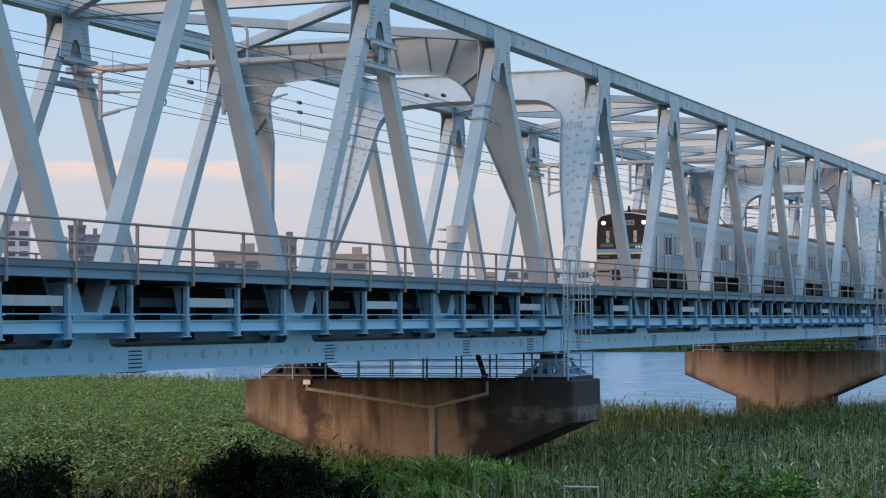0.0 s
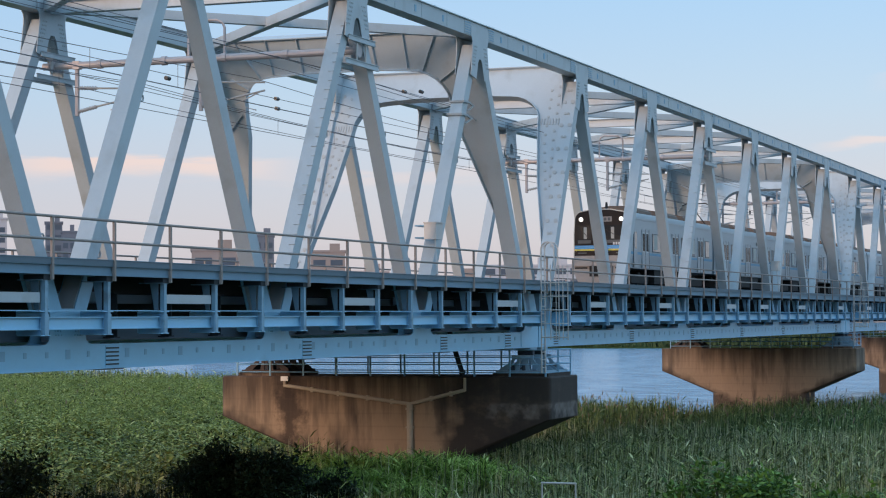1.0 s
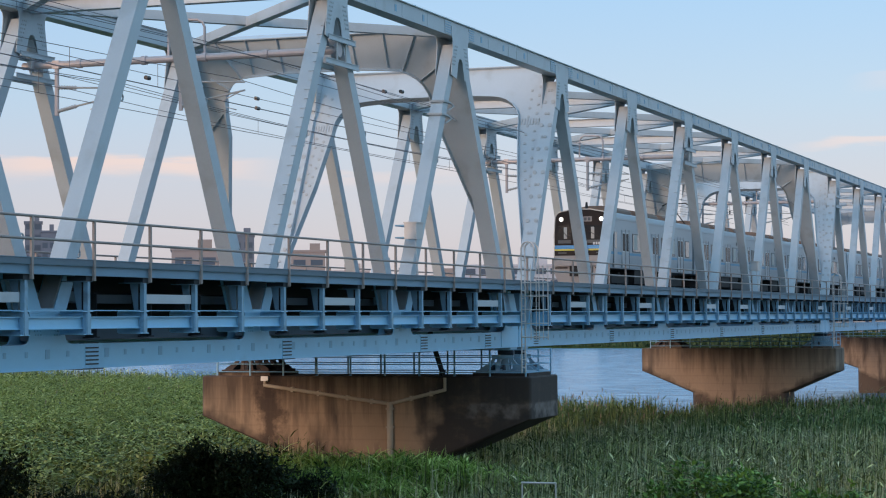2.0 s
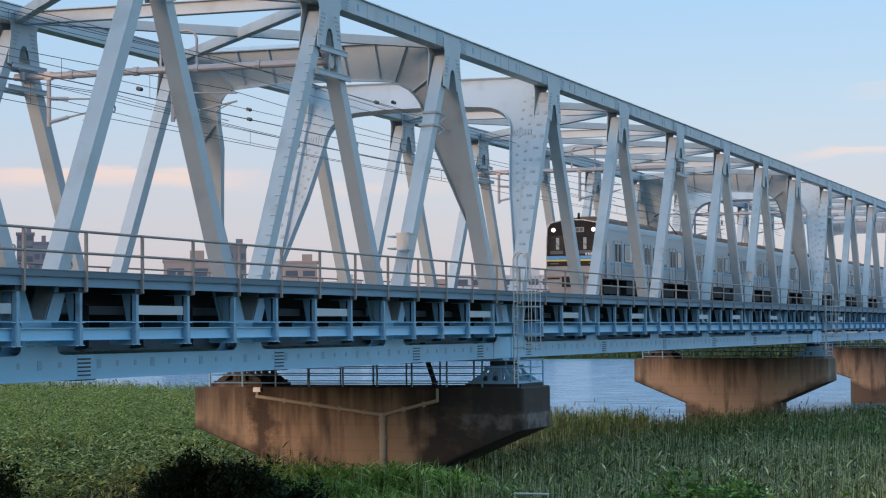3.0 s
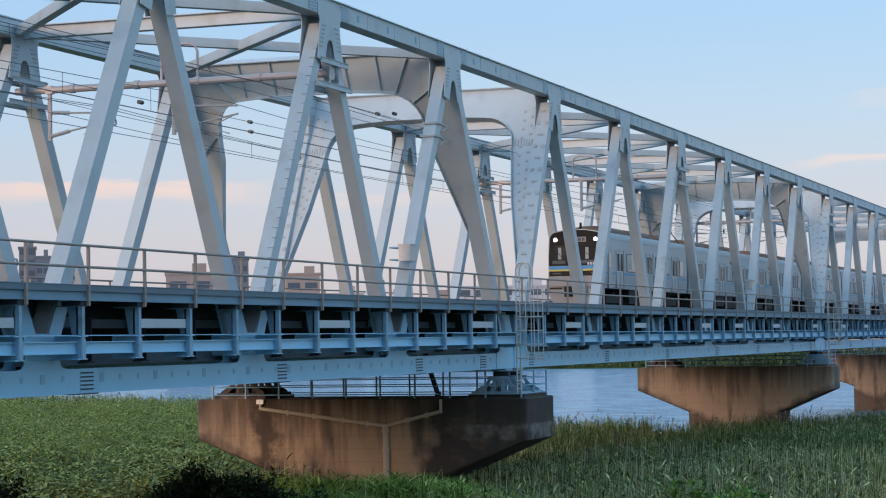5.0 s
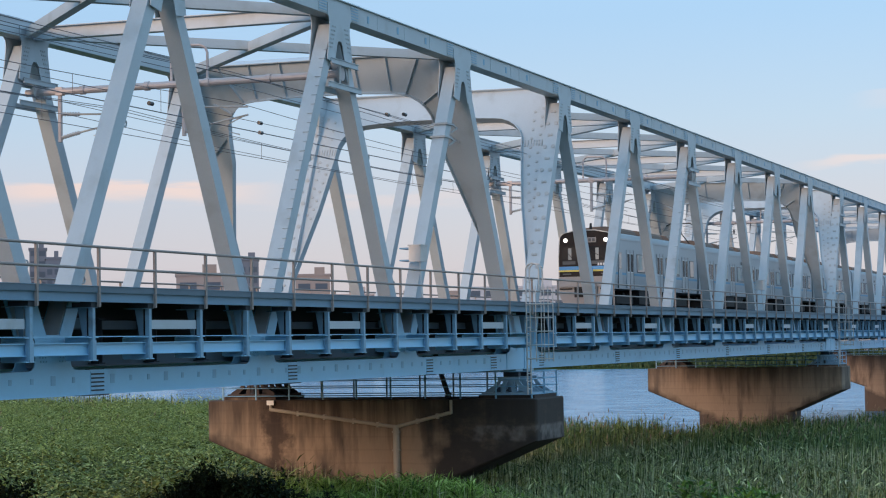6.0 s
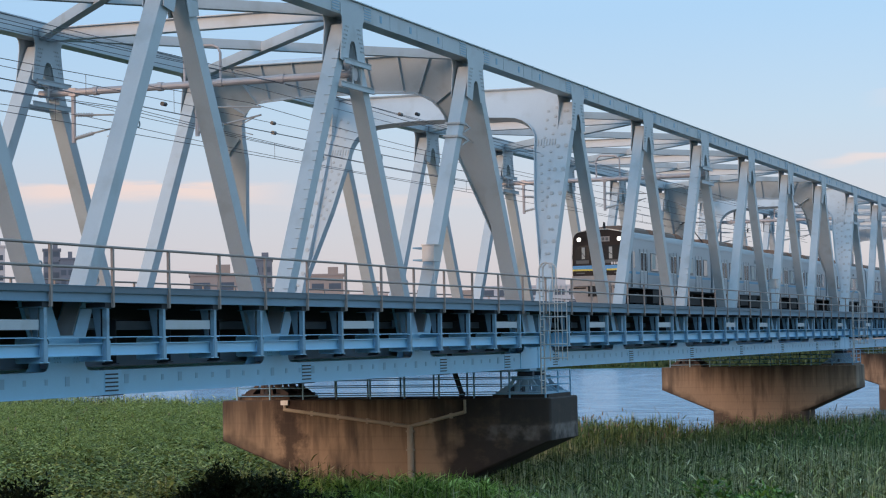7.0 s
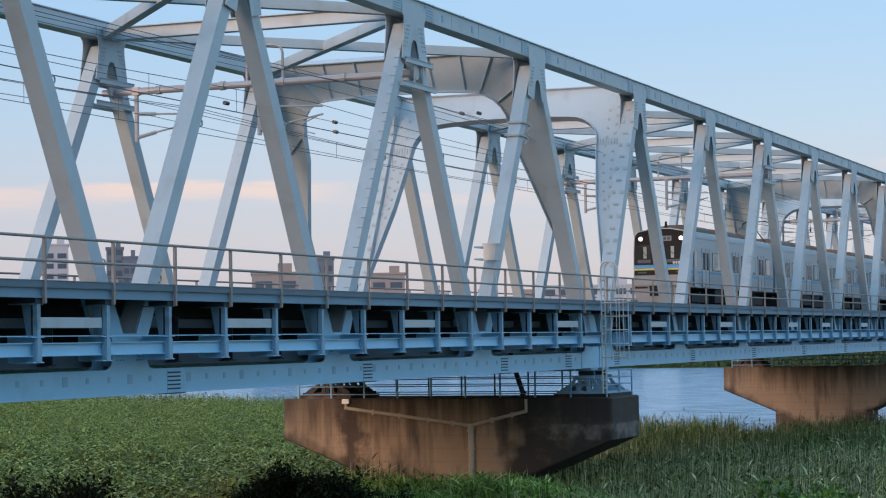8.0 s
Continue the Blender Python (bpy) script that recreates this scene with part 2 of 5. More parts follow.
def pour_lines(m, color):
    """Thin dark lines where one pour of concrete ended."""
    n, l = m.node_tree.nodes, m.node_tree.links
    b = n["Principled BSDF"]
    old = b.inputs["Base Color"].links[0].from_socket
    g = n.new("ShaderNodeNewGeometry")
    w = n.new("ShaderNodeTexWave")
    w.wave_type, w.bands_direction = "BANDS", "Z"
    w.inputs["Scale"].default_value, w.inputs["Distortion"].default_value, w.inputs["Detail"].default_value, w.inputs["Detail Scale"].default_value = 0.62, 0.7, 3.0, 0.8
    l.new(g.outputs["Position"], w.inputs["Vector"])
    r = n.new("ShaderNodeMapRange")
    r.inputs["From Min"].default_value, r.inputs["From Max"].default_value, r.inputs["To Max"].default_value = 0.92, 1.0, 0.14
    l.new(w.outputs["Fac"], r.inputs["Value"])
    x = n.new("ShaderNodeMix")
    x.data_type = "RGBA"
    l.new(r.outputs[0], x.inputs["Factor"])
    l.new(old, x.inputs["A"])
    x.inputs["B"].default_value = (*color, 1)
    l.new(x.outputs["Result"], b.inputs["Base Color"])


def edge_stain(m, color, most):
    """Dark water stain along the sloping lower edges of the hammerhead."""
    n, l = m.node_tree.nodes, m.node_tree.links
    b = n["Principled BSDF"]
    old = b.inputs["Base Color"].links[0].from_socket
    g = n.new("ShaderNodeNewGeometry")
    sp = n.new("ShaderNodeSeparateXYZ")
    l.new(g.outputs["Position"], sp.inputs[0])
    t = n.new("ShaderNodeTexNoise")
    t.inputs["Scale"].default_value, t.inputs["Detail"].default_value = 1.4, 6
    l.new(g.outputs["Position"], t.inputs["Vector"])

    def calc(op, a, c):
        k = n.new("ShaderNodeMath")
        k.operation = op
        for sock, v in zip(k.inputs, (a, c)):
            if isinstance(v, (int, float)):
                sock.default_value = v
            else:
                l.new(v, sock)
        return k.outputs[0]
    u = calc("ABSOLUTE", calc("SUBTRACT", sp.outputs["Y"], 5.45), 0.0)
    line = calc("SUBTRACT", calc("MULTIPLY", u, 0.435), 5.886)
    e = calc("ADD", calc("SUBTRACT", sp.outputs["Z"], line), calc("MULTIPLY", calc("SUBTRACT", t.outputs["Fac"], 0.5), 1.0))
    r = n.new("ShaderNodeMapRange")
    r.inputs["From Min"].default_value, r.inputs["From Max"].default_value, r.inputs["To Max"].default_value = 0.55, 0.05, most
    l.new(e, r.inputs["Value"])
    x = n.new("ShaderNodeMix")
    x.data_type = "RGBA"
    l.new(r.outputs[0], x.inputs["Factor"])
    l.new(old, x.inputs["A"])
    x.inputs["B"].default_value = (*color, 1)
    l.new(x.outputs["Result"], b.inputs["Base Color"])


run_off(CONCRETE, -1.2, -3.0, (0.085, 0.06, 0.045), 0.85)
run_off(OLD_CONCRETE, -1.3, -3.0, (0.07, 0.045, 0.033), 0.85)
leak(OLD_CONCRETE, 9.3, 0.75, (0.045, 0.028, 0.022), 0.85)
edge_stain(CONCRETE, (0.05, 0.035, 0.028), 0.8)
edge_stain(OLD_CONCRETE, (0.045, 0.03, 0.024), 0.85)
pour_lines(CONCRETE, (0.12, 0.08, 0.055))
pour_lines(OLD_CONCRETE, (0.12, 0.08, 0.055))
weathered(OLD_CONCRETE, 3.3, 2.6, (0.036, 0.029, 0.027))
pale_band(OLD_CONCRETE, -2.66, 0.34, 2.0, (0.25, 0.21, 0.19), 0.7)
PIPE = mat("rusty_pipe_paint", (0.44, 0.36, 0.27), 0.7, 0.0, 0.2, 2, 30, 0.2)
TUBE = mat("gantry_tube_paint", (0.50, 0.46, 0.47), 0.45, 0.1, 0.1, 2, 30, 0.05)
WIRE = mat("copper_wire", (0.13, 0.13, 0.145), 0.5, 0.3, 0.1, 3, 30, 0)
INSUL = mat("dark_porcelain", (0.05, 0.05, 0.055), 0.25, 0.0, 0.1, 3, 30, 0)
GROUND = mat("floodplain_soil", (0.035, 0.055, 0.018), 0.95, 0.0, 0.35, 0.15, 3, 0.4, spec=0.1)
REED = mat("reed_leaf", (0.125, 0.205, 0.058), 0.6, 0.0, 0.30, 0.10, 1.5, 0, island=0.2, spec=0.25)
STALK = mat("dry_reed_stalk", (0.44, 0.44, 0.27), 0.7, 0.0, 0.2, 0.2, 2, 0, island=0.3, spec=0.2)
GRASS = mat("bright_grass_leaf", (0.17, 0.32, 0.06), 0.6, 0.0, 0.25, 0.3, 2, 0, island=0.15, spec=0.25)
# far below foliage tone: the shrubs' deep shade is in the leaf colour
LEAF = mat("shaded_shrub_leaf", (0.013, 0.025, 0.010), 0.6, 0.0, 0.3, 0.5, 4, 0, island=0.5, spec=0.25)
FAR_LEAF = mat("far_bush_leaf", (0.05, 0.075, 0.035), 0.8, 0.0, 0.3, 0.05, 1, 0, island=0.4, spec=0.1)
LEAF_BRIGHT = mat("kudzu_leaf", (0.09, 0.19, 0.03), 0.55, 0.0, 0.3, 0.5, 4, 0, island=0.15, spec=0.3)
BARK = mat("bark", (0.06, 0.045, 0.03), 0.9, 0.0, 0.3, 3, 20, 0.4)


def palette(m, stops):
    """Leaf by leaf, one of a range of colours."""
    n, l = m.node_tree.nodes, m.node_tree.links
    hsv = next(k for k in n if k.bl_idname == "ShaderNodeHueSaturation")
    g = n.new("ShaderNodeNewGeometry")
    cr = n.new("ShaderNodeValToRGB")
    while len(cr.color_ramp.elements) < len(stops):
        cr.color_ramp.elements.new(0.5)
    for e, (at, c) in zip(cr.color_ramp.elements, stops):
        e.position, e.color = at, (*c, 1)
    l.new(g.outputs["Random Per Island"], cr.inputs[0])
    l.new(cr.outputs["Color"], hsv.inputs["Color"])


def translucent(m, share):
    """Thin leaves: part of the light passes through."""
    n, l = m.node_tree.nodes, m.node_tree.links
    b = n["Principled BSDF"]
    t = n.new("ShaderNodeBsdfTranslucent")
    l.new(b.inputs["Base Color"].links[0].from_socket, t.inputs["Color"])
    x = n.new("ShaderNodeMixShader")
    x.inputs["Fac"].default_value = share
    l.new(b.outputs[0], x.inputs[1])
    l.new(t.outputs[0], x.inputs[2])
    l.new(x.outputs[0], n["Material Output"].inputs["Surface"])


palette(REED, [(0.0, (0.022, 0.040, 0.012)), (0.58, (0.100, 0.134, 0.038)), (0.84, (0.215, 0.255, 0.080)), (0.96, (0.37, 0.385, 0.16)), (1.0, (0.48, 0.46, 0.27))])
# darker, greener copy of REED: weaker sun on the shore beds put into its colour
REED_SHORE = mat("dimmed_shore_reed_leaf", (0.10, 0.15, 0.05), 0.6, 0.0, 0.30, 0.10, 1.5, 0, island=0.2, spec=0.25)
palette(REED_SHORE, [(0.0, (0.020, 0.044, 0.015)), (0.5, (0.074, 0.120, 0.036)), (0.9, (0.155, 0.205, 0.066)), (1.0, (0.27, 0.28, 0.13))])
palette(GRASS, [(0.0, (0.06, 0.13, 0.025)), (0.45, (0.25, 0.40, 0.075)), (1.0, (0.48, 0.60, 0.20))])
palette(LEAF_BRIGHT, [(0.0, (0.02, 0.055, 0.012)), (0.5, (0.06, 0.135, 0.025)), (1.0, (0.14, 0.26, 0.05))])
WEED = mat("broad_weed_leaf", (0.10, 0.15, 0.04), 0.7, 0.0, 0.42, 0.40, 1.5, 0, island=0.06, spec=0.15)
palette(WEED, [(0.0, (0.030, 0.048, 0.014)), (0.45, (0.130, 0.168, 0.040)), (0.80, (0.270, 0.305, 0.085)), (1.0, (0.38, 0.39, 0.15))])
VINE = mat("vine_leaf", (0.12, 0.17, 0.05), 0.7, 0.0, 0.42, 0.22, 1.0, 0, island=0.04, spec=0.15)
palette(VINE, [(0.0, (0.070, 0.100, 0.024)), (0.4, (0.190, 0.225, 0.050)), (0.8, (0.285, 0.315, 0.082)), (1.0, (0.38, 0.39, 0.14))])

for m_, share_ in ((REED_SHORE, 0.12), (GRASS, 0.12), (WEED, 0.12), (VINE, 0.25), (LEAF_BRIGHT, 0.2)):
    translucent(m_, share_)


# ---- mesh building ----
class Mesh:
    """Collects boxes, beams, tubes and plates into one mesh."""

    def __init__(self):
        self.v, self.f = [], []

    def add(self, verts, faces):
        k = len(self.v)
        self.v += [tuple(p) for p in verts]
        self.f += [tuple(i + k for i in q) for q in faces]
        return self

    def box(self, c, size, m=None):
        x, y, z = (s / 2 for s in size)
        vs = [Vector((i * x, j * y, k * z)) for i in (-1, 1) for j in (-1, 1) for k in (-1, 1)]
        if m:
            vs = [m @ p for p in vs]
        return self.add([Vector(c) + p for p in vs], [(0, 1, 3, 2), (4, 6, 7, 5), (0, 4, 5, 1), (2, 3, 7, 6), (0, 2, 6, 4), (1, 5, 7, 3)])

    def beam(self, a, b, w, h, side=(0, 1, 0)):
        a, b = Vector(a), Vector(b)
        d = (b - a).normalized()
        s = Vector(side)
        s = (s - d * s.dot(d)).normalized()
        u = s.cross(d)
        vs = [p + s * (i * w / 2) + u * (j * h / 2) for p in (a, b) for i in (-1, 1) for j in (-1, 1)]
        return self.add(vs, [(0, 1, 3, 2), (4, 6, 7, 5), (0, 4, 5, 1), (2, 3, 7, 6), (0, 2, 6, 4), (1, 5, 7, 3)])

    def ibeam(self, a, b, w, h, t=0.03, side=(0, 1, 0)):
        a, b = Vector(a), Vector(b)
        d = (b - a).normalized()
        s = Vector(side)
        s = (s - d * s.dot(d)).normalized()
        u = s.cross(d) * (h / 2 - t / 2)
        self.beam(a + u, b + u, w, t, side).beam(a - u, b - u, w, t, side)
        return self.beam(a, b, t, h - 2 * t, side)

    def tube(self, a, b, r, n=8, r2=None):
        a, b = Vector(a), Vector(b)
        d = (b - a).normalized()
        s = d.orthogonal().normalized()
        u = s.cross(d)
        r2 = r if r2 is None else r2
        ring = [s * math.cos(2 * math.pi * i / n) + u * math.sin(2 * math.pi * i / n) for i in range(n)]
        vs = [a + q * r for q in ring] + [b + q * r2 for q in ring]
        fs = [(i, (i + 1) % n, n + (i + 1) % n, n + i) for i in range(n)] + [tuple(range(n - 1, -1, -1)), tuple(range(n, 2 * n))]
        return self.add(vs, fs)

    def path(self, pts, r, n=6):
        """One tube swept along the points."""
        pts = [Vector(p) for p in pts]
        s = (pts[1] - pts[0]).orthogonal().normalized()
        vs = []
        for i, p in enumerate(pts):
            d = (pts[min(i + 1, len(pts) - 1)] - pts[max(i - 1, 0)]).normalized()
            s = (s - d * s.dot(d)).normalized()
            u = s.cross(d)
            vs += [p + (s * math.cos(2 * math.pi * k / n) + u * math.sin(2 * math.pi * k / n)) * r for k in range(n)]
        fs = [(i * n + k, i * n + (k + 1) % n, (i + 1) * n + (k + 1) % n, (i + 1) * n + k) for i in range(len(pts) - 1) for k in range(n)]
        return self.add(vs, fs + [tuple(range(n - 1, -1, -1)), tuple(range(len(vs) - n, len(vs)))])

    def plate(self, pts, thick):
        """A flat polygon given by its corners in 3D, with thickness along its normal, centred."""
        pts = [Vector(p) for p in pts]
        nrm = Vector()
        for a, b in zip(pts, pts[1:] + pts[:1]):
            nrm += a.cross(b)
        off = nrm.normalized() * (thick / 2)
        n = len(pts)
        vs = [p + off for p in pts] + [p - off for p in pts]
        fs = [tuple(range(n)), tuple(range(2 * n - 1, n - 1, -1))] + [(i, n + i, n + (i + 1) % n, (i + 1) % n) for i in range(n)]
        return self.add(vs, fs)

    def data(self, name, material):
        me = bpy.data.meshes.new(name)
        me.from_pydata(self.v, [], self.f)
        bm = bmesh.new()
        bm.from_mesh(me)
        bmesh.ops.recalc_face_normals(bm, faces=bm.faces)
        bm.to_mesh(me)
        bm.free()
        me.materials.append(material)
        return me


def part(name, mesh, material, parent, label=""):
    ob = new(name, mesh.data(name, material) if isinstance(mesh, Mesh) else mesh)
    ob.parent = parent
    if label:
        ob["label"] = label
    return ob


def thing(name, label, category, group="", kind="", at=(0, 0, 0)):
    ob = new(name)
    ob.location = at
    return tagged(ob, label, category, group, kind)


# ---- plan of the bridge ----
L, G, W, H = 11.2966, 0.6614, 10.55, 10.85   # panel, half the gap over a pier, truss spacing, truss height
SPAN = 6 * L
START = [-G - SPAN, G, 3 * G + SPAN]         # first lower node of each span
PIERS = [0.0, SPAN + 2 * G, 2 * SPAN + 4 * G]
DECK, EDGE, RAIL_Z = 2.2, 1.1, 2.12          # walkway top, its overhang, rail head
BAY0, BAY = 1.05, 2.74                       # first walkway bracket of a span, bracket spacing
WATER = -6.9
LOW = -6.5                                   # floodplain


# ---- ground and river ----
def shore(y):
    """The near water's edge, as x for a given y."""
    x = float(np.interp(y, (-400, -60, -5, 7, 16, 93, 200, 1500), (120, 96, 88, 58, 66, 143, 190, 260)))
    return x + 2.0 * noise.noise((y * 0.12, 0, 5))


FAR_SHORE = 425.0


def mound(x, y):
    """Rise of the ground in front of the first pier."""
    return 0.55 * np.exp(-((x + 8.0) / 8.0) ** 2 - ((y - 3.0) / 9.0) ** 2)


def ground_z(x, y):
    d = math.hypot(x - EYE.x, y - EYE.y)
    s = shore(y)
    if x > FAR_SHORE:
        return WATER - 0.3 + min(1, (x - FAR_SHORE) / 14) * 3.2
    if x > s:
        return WATER - min(1, (x - s) / 8, (FAR_SHORE - x) / 3) * 1.2
    # the levee on which the camera stands runs across the bridge's line
    up = max(0.0, min(1.0, (-40.0 - x) / 32.0))
    up = up * up * (3 - 2 * up)
    return LOW + float(mound(x, y)) * (1 - up) + (EYE.z - 1.6 - LOW) * up + 0.25 * noise.noise((x * 0.05, y * 0.05, 0)) + (0.15 * noise.noise((x * 0.3, y * 0.3, 3)) if d < 300 else 0)


def axis(lo, hi, step, far_lo, far_hi):
    a = [lo + i * step for i in range(int((hi - lo) / step) + 1)]
    while a[-1] < far_hi:
        a.append(a[-1] + max(step, (a[-1] - hi) * 0.35 + step))
    b = [lo]
    while b[-1] > far_lo:
        b.append(b[-1] - max(step, (lo - b[-1]) * 0.35 + step))
    return b[:0:-1] + a


def build_ground():
    xs, ys = axis(-90, 250, 4, -4500, 4500), axis(-80, 180, 4, -4500, 4500)
    xs = sorted(set(xs + [FAR_SHORE - 3, FAR_SHORE, FAR_SHORE + 14]))
    v = [(x, y, ground_z(x, y)) for x in xs for y in ys]
    n = len(ys)
    f = [(i * n + j, (i + 1) * n + j, (i + 1) * n + j + 1, i * n + j + 1) for i in range(len(xs) - 1) for j in range(n - 1)]
    me = bpy.data.meshes.new("ground")
    me.from_pydata(v, [], f)
    me.materials.append(GROUND)
    me.polygons.foreach_set("use_smooth", [True] * len(f))
    tagged(new("ground", me), "dark soil of the floodplain and the grassy levees", "ground", kind="structure")


def water_material():
    m = bpy.data.materials.new("river_water")
    m.use_nodes = True
    n, l = m.node_tree.nodes, m.node_tree.links
    b = n["Principled BSDF"]
    b.inputs["Base Color"].default_value = (0.06, 0.17, 0.27, 1)
    b.inputs["Roughness"].default_value = 0.2
    b.inputs["IOR"].default_value = 1.33
    b.inputs["Specular IOR Level"].default_value = 0.35
    g = n.new("ShaderNodeNewGeometry")
    hs = []
    for sc, st in ((0.55, (1.0, 0.45, 1)), (2.2, (1.0, 0.6, 1))):
        mp = n.new("ShaderNodeMapping")
        mp.inputs["Scale"].default_value = st
        l.new(g.outputs["Position"], mp.inputs[0])
        t = n.new("ShaderNodeTexNoise")
        t.inputs["Scale"].default_value, t.inputs["Detail"].default_value = sc, 4
        l.new(mp.outputs[0], t.inputs["Vector"])
        hs.append(t)
    add = n.new("ShaderNodeMath")
    add.operation = "ADD"
    l.new(hs[0].outputs["Fac"], add.inputs[0])
    l.new(hs[1].outputs["Fac"], add.inputs[1])
    # ripple streaks: lighter and darker sky reflection put into the base colour
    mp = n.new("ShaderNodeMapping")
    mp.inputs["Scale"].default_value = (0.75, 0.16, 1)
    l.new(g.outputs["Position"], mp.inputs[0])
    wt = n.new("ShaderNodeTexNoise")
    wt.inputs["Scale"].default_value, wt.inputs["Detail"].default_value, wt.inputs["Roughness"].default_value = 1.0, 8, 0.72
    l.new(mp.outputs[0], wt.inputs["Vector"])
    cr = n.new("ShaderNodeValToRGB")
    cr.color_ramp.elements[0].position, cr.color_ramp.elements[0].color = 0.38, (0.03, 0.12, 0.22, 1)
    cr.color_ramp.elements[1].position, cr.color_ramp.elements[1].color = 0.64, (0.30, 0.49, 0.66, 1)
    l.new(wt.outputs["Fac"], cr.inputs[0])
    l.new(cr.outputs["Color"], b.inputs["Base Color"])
    bp = n.new("ShaderNodeBump")
    bp.inputs["Strength"].default_value, bp.inputs["Distance"].default_value = 1.0, 0.6
    l.new(add.outputs[0], bp.inputs["Height"])
    l.new(bp.outputs[0], b.inputs["Normal"])
    return m


build_ground()
river = bpy.data.meshes.new("water")
river.from_pydata([(40, -3000, WATER), (FAR_SHORE + 3, -3000, WATER), (FAR_SHORE + 3, 3000, WATER), (40, 3000, WATER)], [], [(0, 1, 2, 3)])
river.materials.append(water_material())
tagged(new("water", river), "wide rippled river reflecting the pale evening sky", "river", kind="structure")


# ---- the truss spans ----
def upper(i):
    return (i + 0.5) * L - 0.3


def lower(i):
    return i * L - (0.46 if 0 < i < 6 else 0.0)


def portal(span, end):
    """Plate portal with curved haunches in the plane of the end diagonals. end 0: first, 1: last."""
    x0, x1 = (upper(0), 0.0) if end == 0 else (upper(5), SPAN)
    d = Vector((x1 - x0, 0, -H)).normalized()
    top = Vector((x0, 0, H))

    def at(s, y):
        return top + d * s + Vector((0, y, 0))
    yi = 0.26
    arch = [(7.3, yi + 0.02), (5.5, yi + 0.44), (4.0, yi + 0.80), (2.95, yi + 0.90)] if end else [(8.6, yi + 0.02), (5.5, yi + 0.62), (3.0, yi + 0.94)]
    s_top = -0.26
    for k in range(7):
        a = math.pi / 2 * k / 6
        arch.append((2.75 - 1.25 * math.sin(a), yi + 0.95 + 1.35 * (1 - math.cos(a))))
    arch = [(q - (0.28 if end else 0.36), w) for q, w in arch]
    half = arch + [(1.14 if end else 1.06, W * 0.36), (1.14 if end else 1.06, W / 2)]
    inner = half + [(s, W - y) for s, y in half[-2::-1]]
    web = Mesh()
    # the web as strips between the top edge and the arch
    for (s0, y0), (s1, y1) in zip(inner, inner[1:]):
        if abs(y1 - y0) < 1e-6:
            continue
        web.plate([at(s_top, y0), at(s_top, y1), at(s1, y1), at(s0, y0)], 0.03)
    ob = part("portal_frame", web, TRUSS, span, "deep plate portal with curved haunches")
    fl = Mesh()
    for (s0, y0), (s1, y1) in zip(inner, inner[1:]):
        fl.beam(at(s0, y0), at(s1, y1), 0.03, 0.34, side=(at(s0, y0) - at(s0 + 1, y0)).cross(Vector((0, 1, 0))).cross(at(s1, y1) - at(s0, y0)))
    fl.beam(at(s_top, yi), at(s_top, W - yi), 0.04, 0.34, side=d)
    part("portal_flange", fl, TRUSS, ob)
    nrm = d.cross(Vector((0, 1, 0)))
    nrm = -nrm if nrm.x > 0 else nrm
    if end:
        part("rib", Mesh().beam(at(s_top, W / 2) + nrm * 0.07, at(1.14, W / 2) + nrm * 0.07, 0.016, 0.13, side=(0, 1, 0)), TRUSS, ob)
        for flip in (False, True):
            for y_a, s_a, y_b, s_b in ((3.83, s_top, 3.83, 1.14), (2.58, s_top, 2.62, 1.14), (1.30, s_top, 2.08, 1.28), (0.85, 1.25, 1.55, 1.72), (0.40, 3.3, 1.0, 2.7)):
                pa, pb = (W - y_a, W - y_b) if flip else (y_a, y_b)
                part("rib", Mesh().beam(at(s_a, pa) + nrm * 0.07, at(s_b, pb) + nrm * 0.07, 0.016, 0.13, side=(0, 1, 0)), TRUSS, ob)
    if not end:
        bl = Mesh()
        for yc, flip in ((0.0, 1), (W, -1)):
            for k in range(12):
                for j in range(2):
                    s0 = 0.7 + k * 0.42
                    yb = yi + (0.25 + 0.34 * j) * (1.0 if s0 < 3.2 else max(0.35, 1 - (s0 - 3.2) / 4))
                    c = at(s0 + 0.16 * j, yc + flip * yb)
                    bl.tube(c + nrm * 0.01, c + nrm * 0.04, 0.062, 8)
            for k in range(8):
                c = at(2.35, yc + flip * (yi + 0.12 + 0.12 * k))
                bl.beam(c + nrm * 0.03 - d * 0.14, c + nrm * 0.03 + d * 0.14, 0.04, 0.03)
        part("bolt", bl, BOLT, ob, "rows of large bolt heads")["kind"] = "stuff"
    return ob


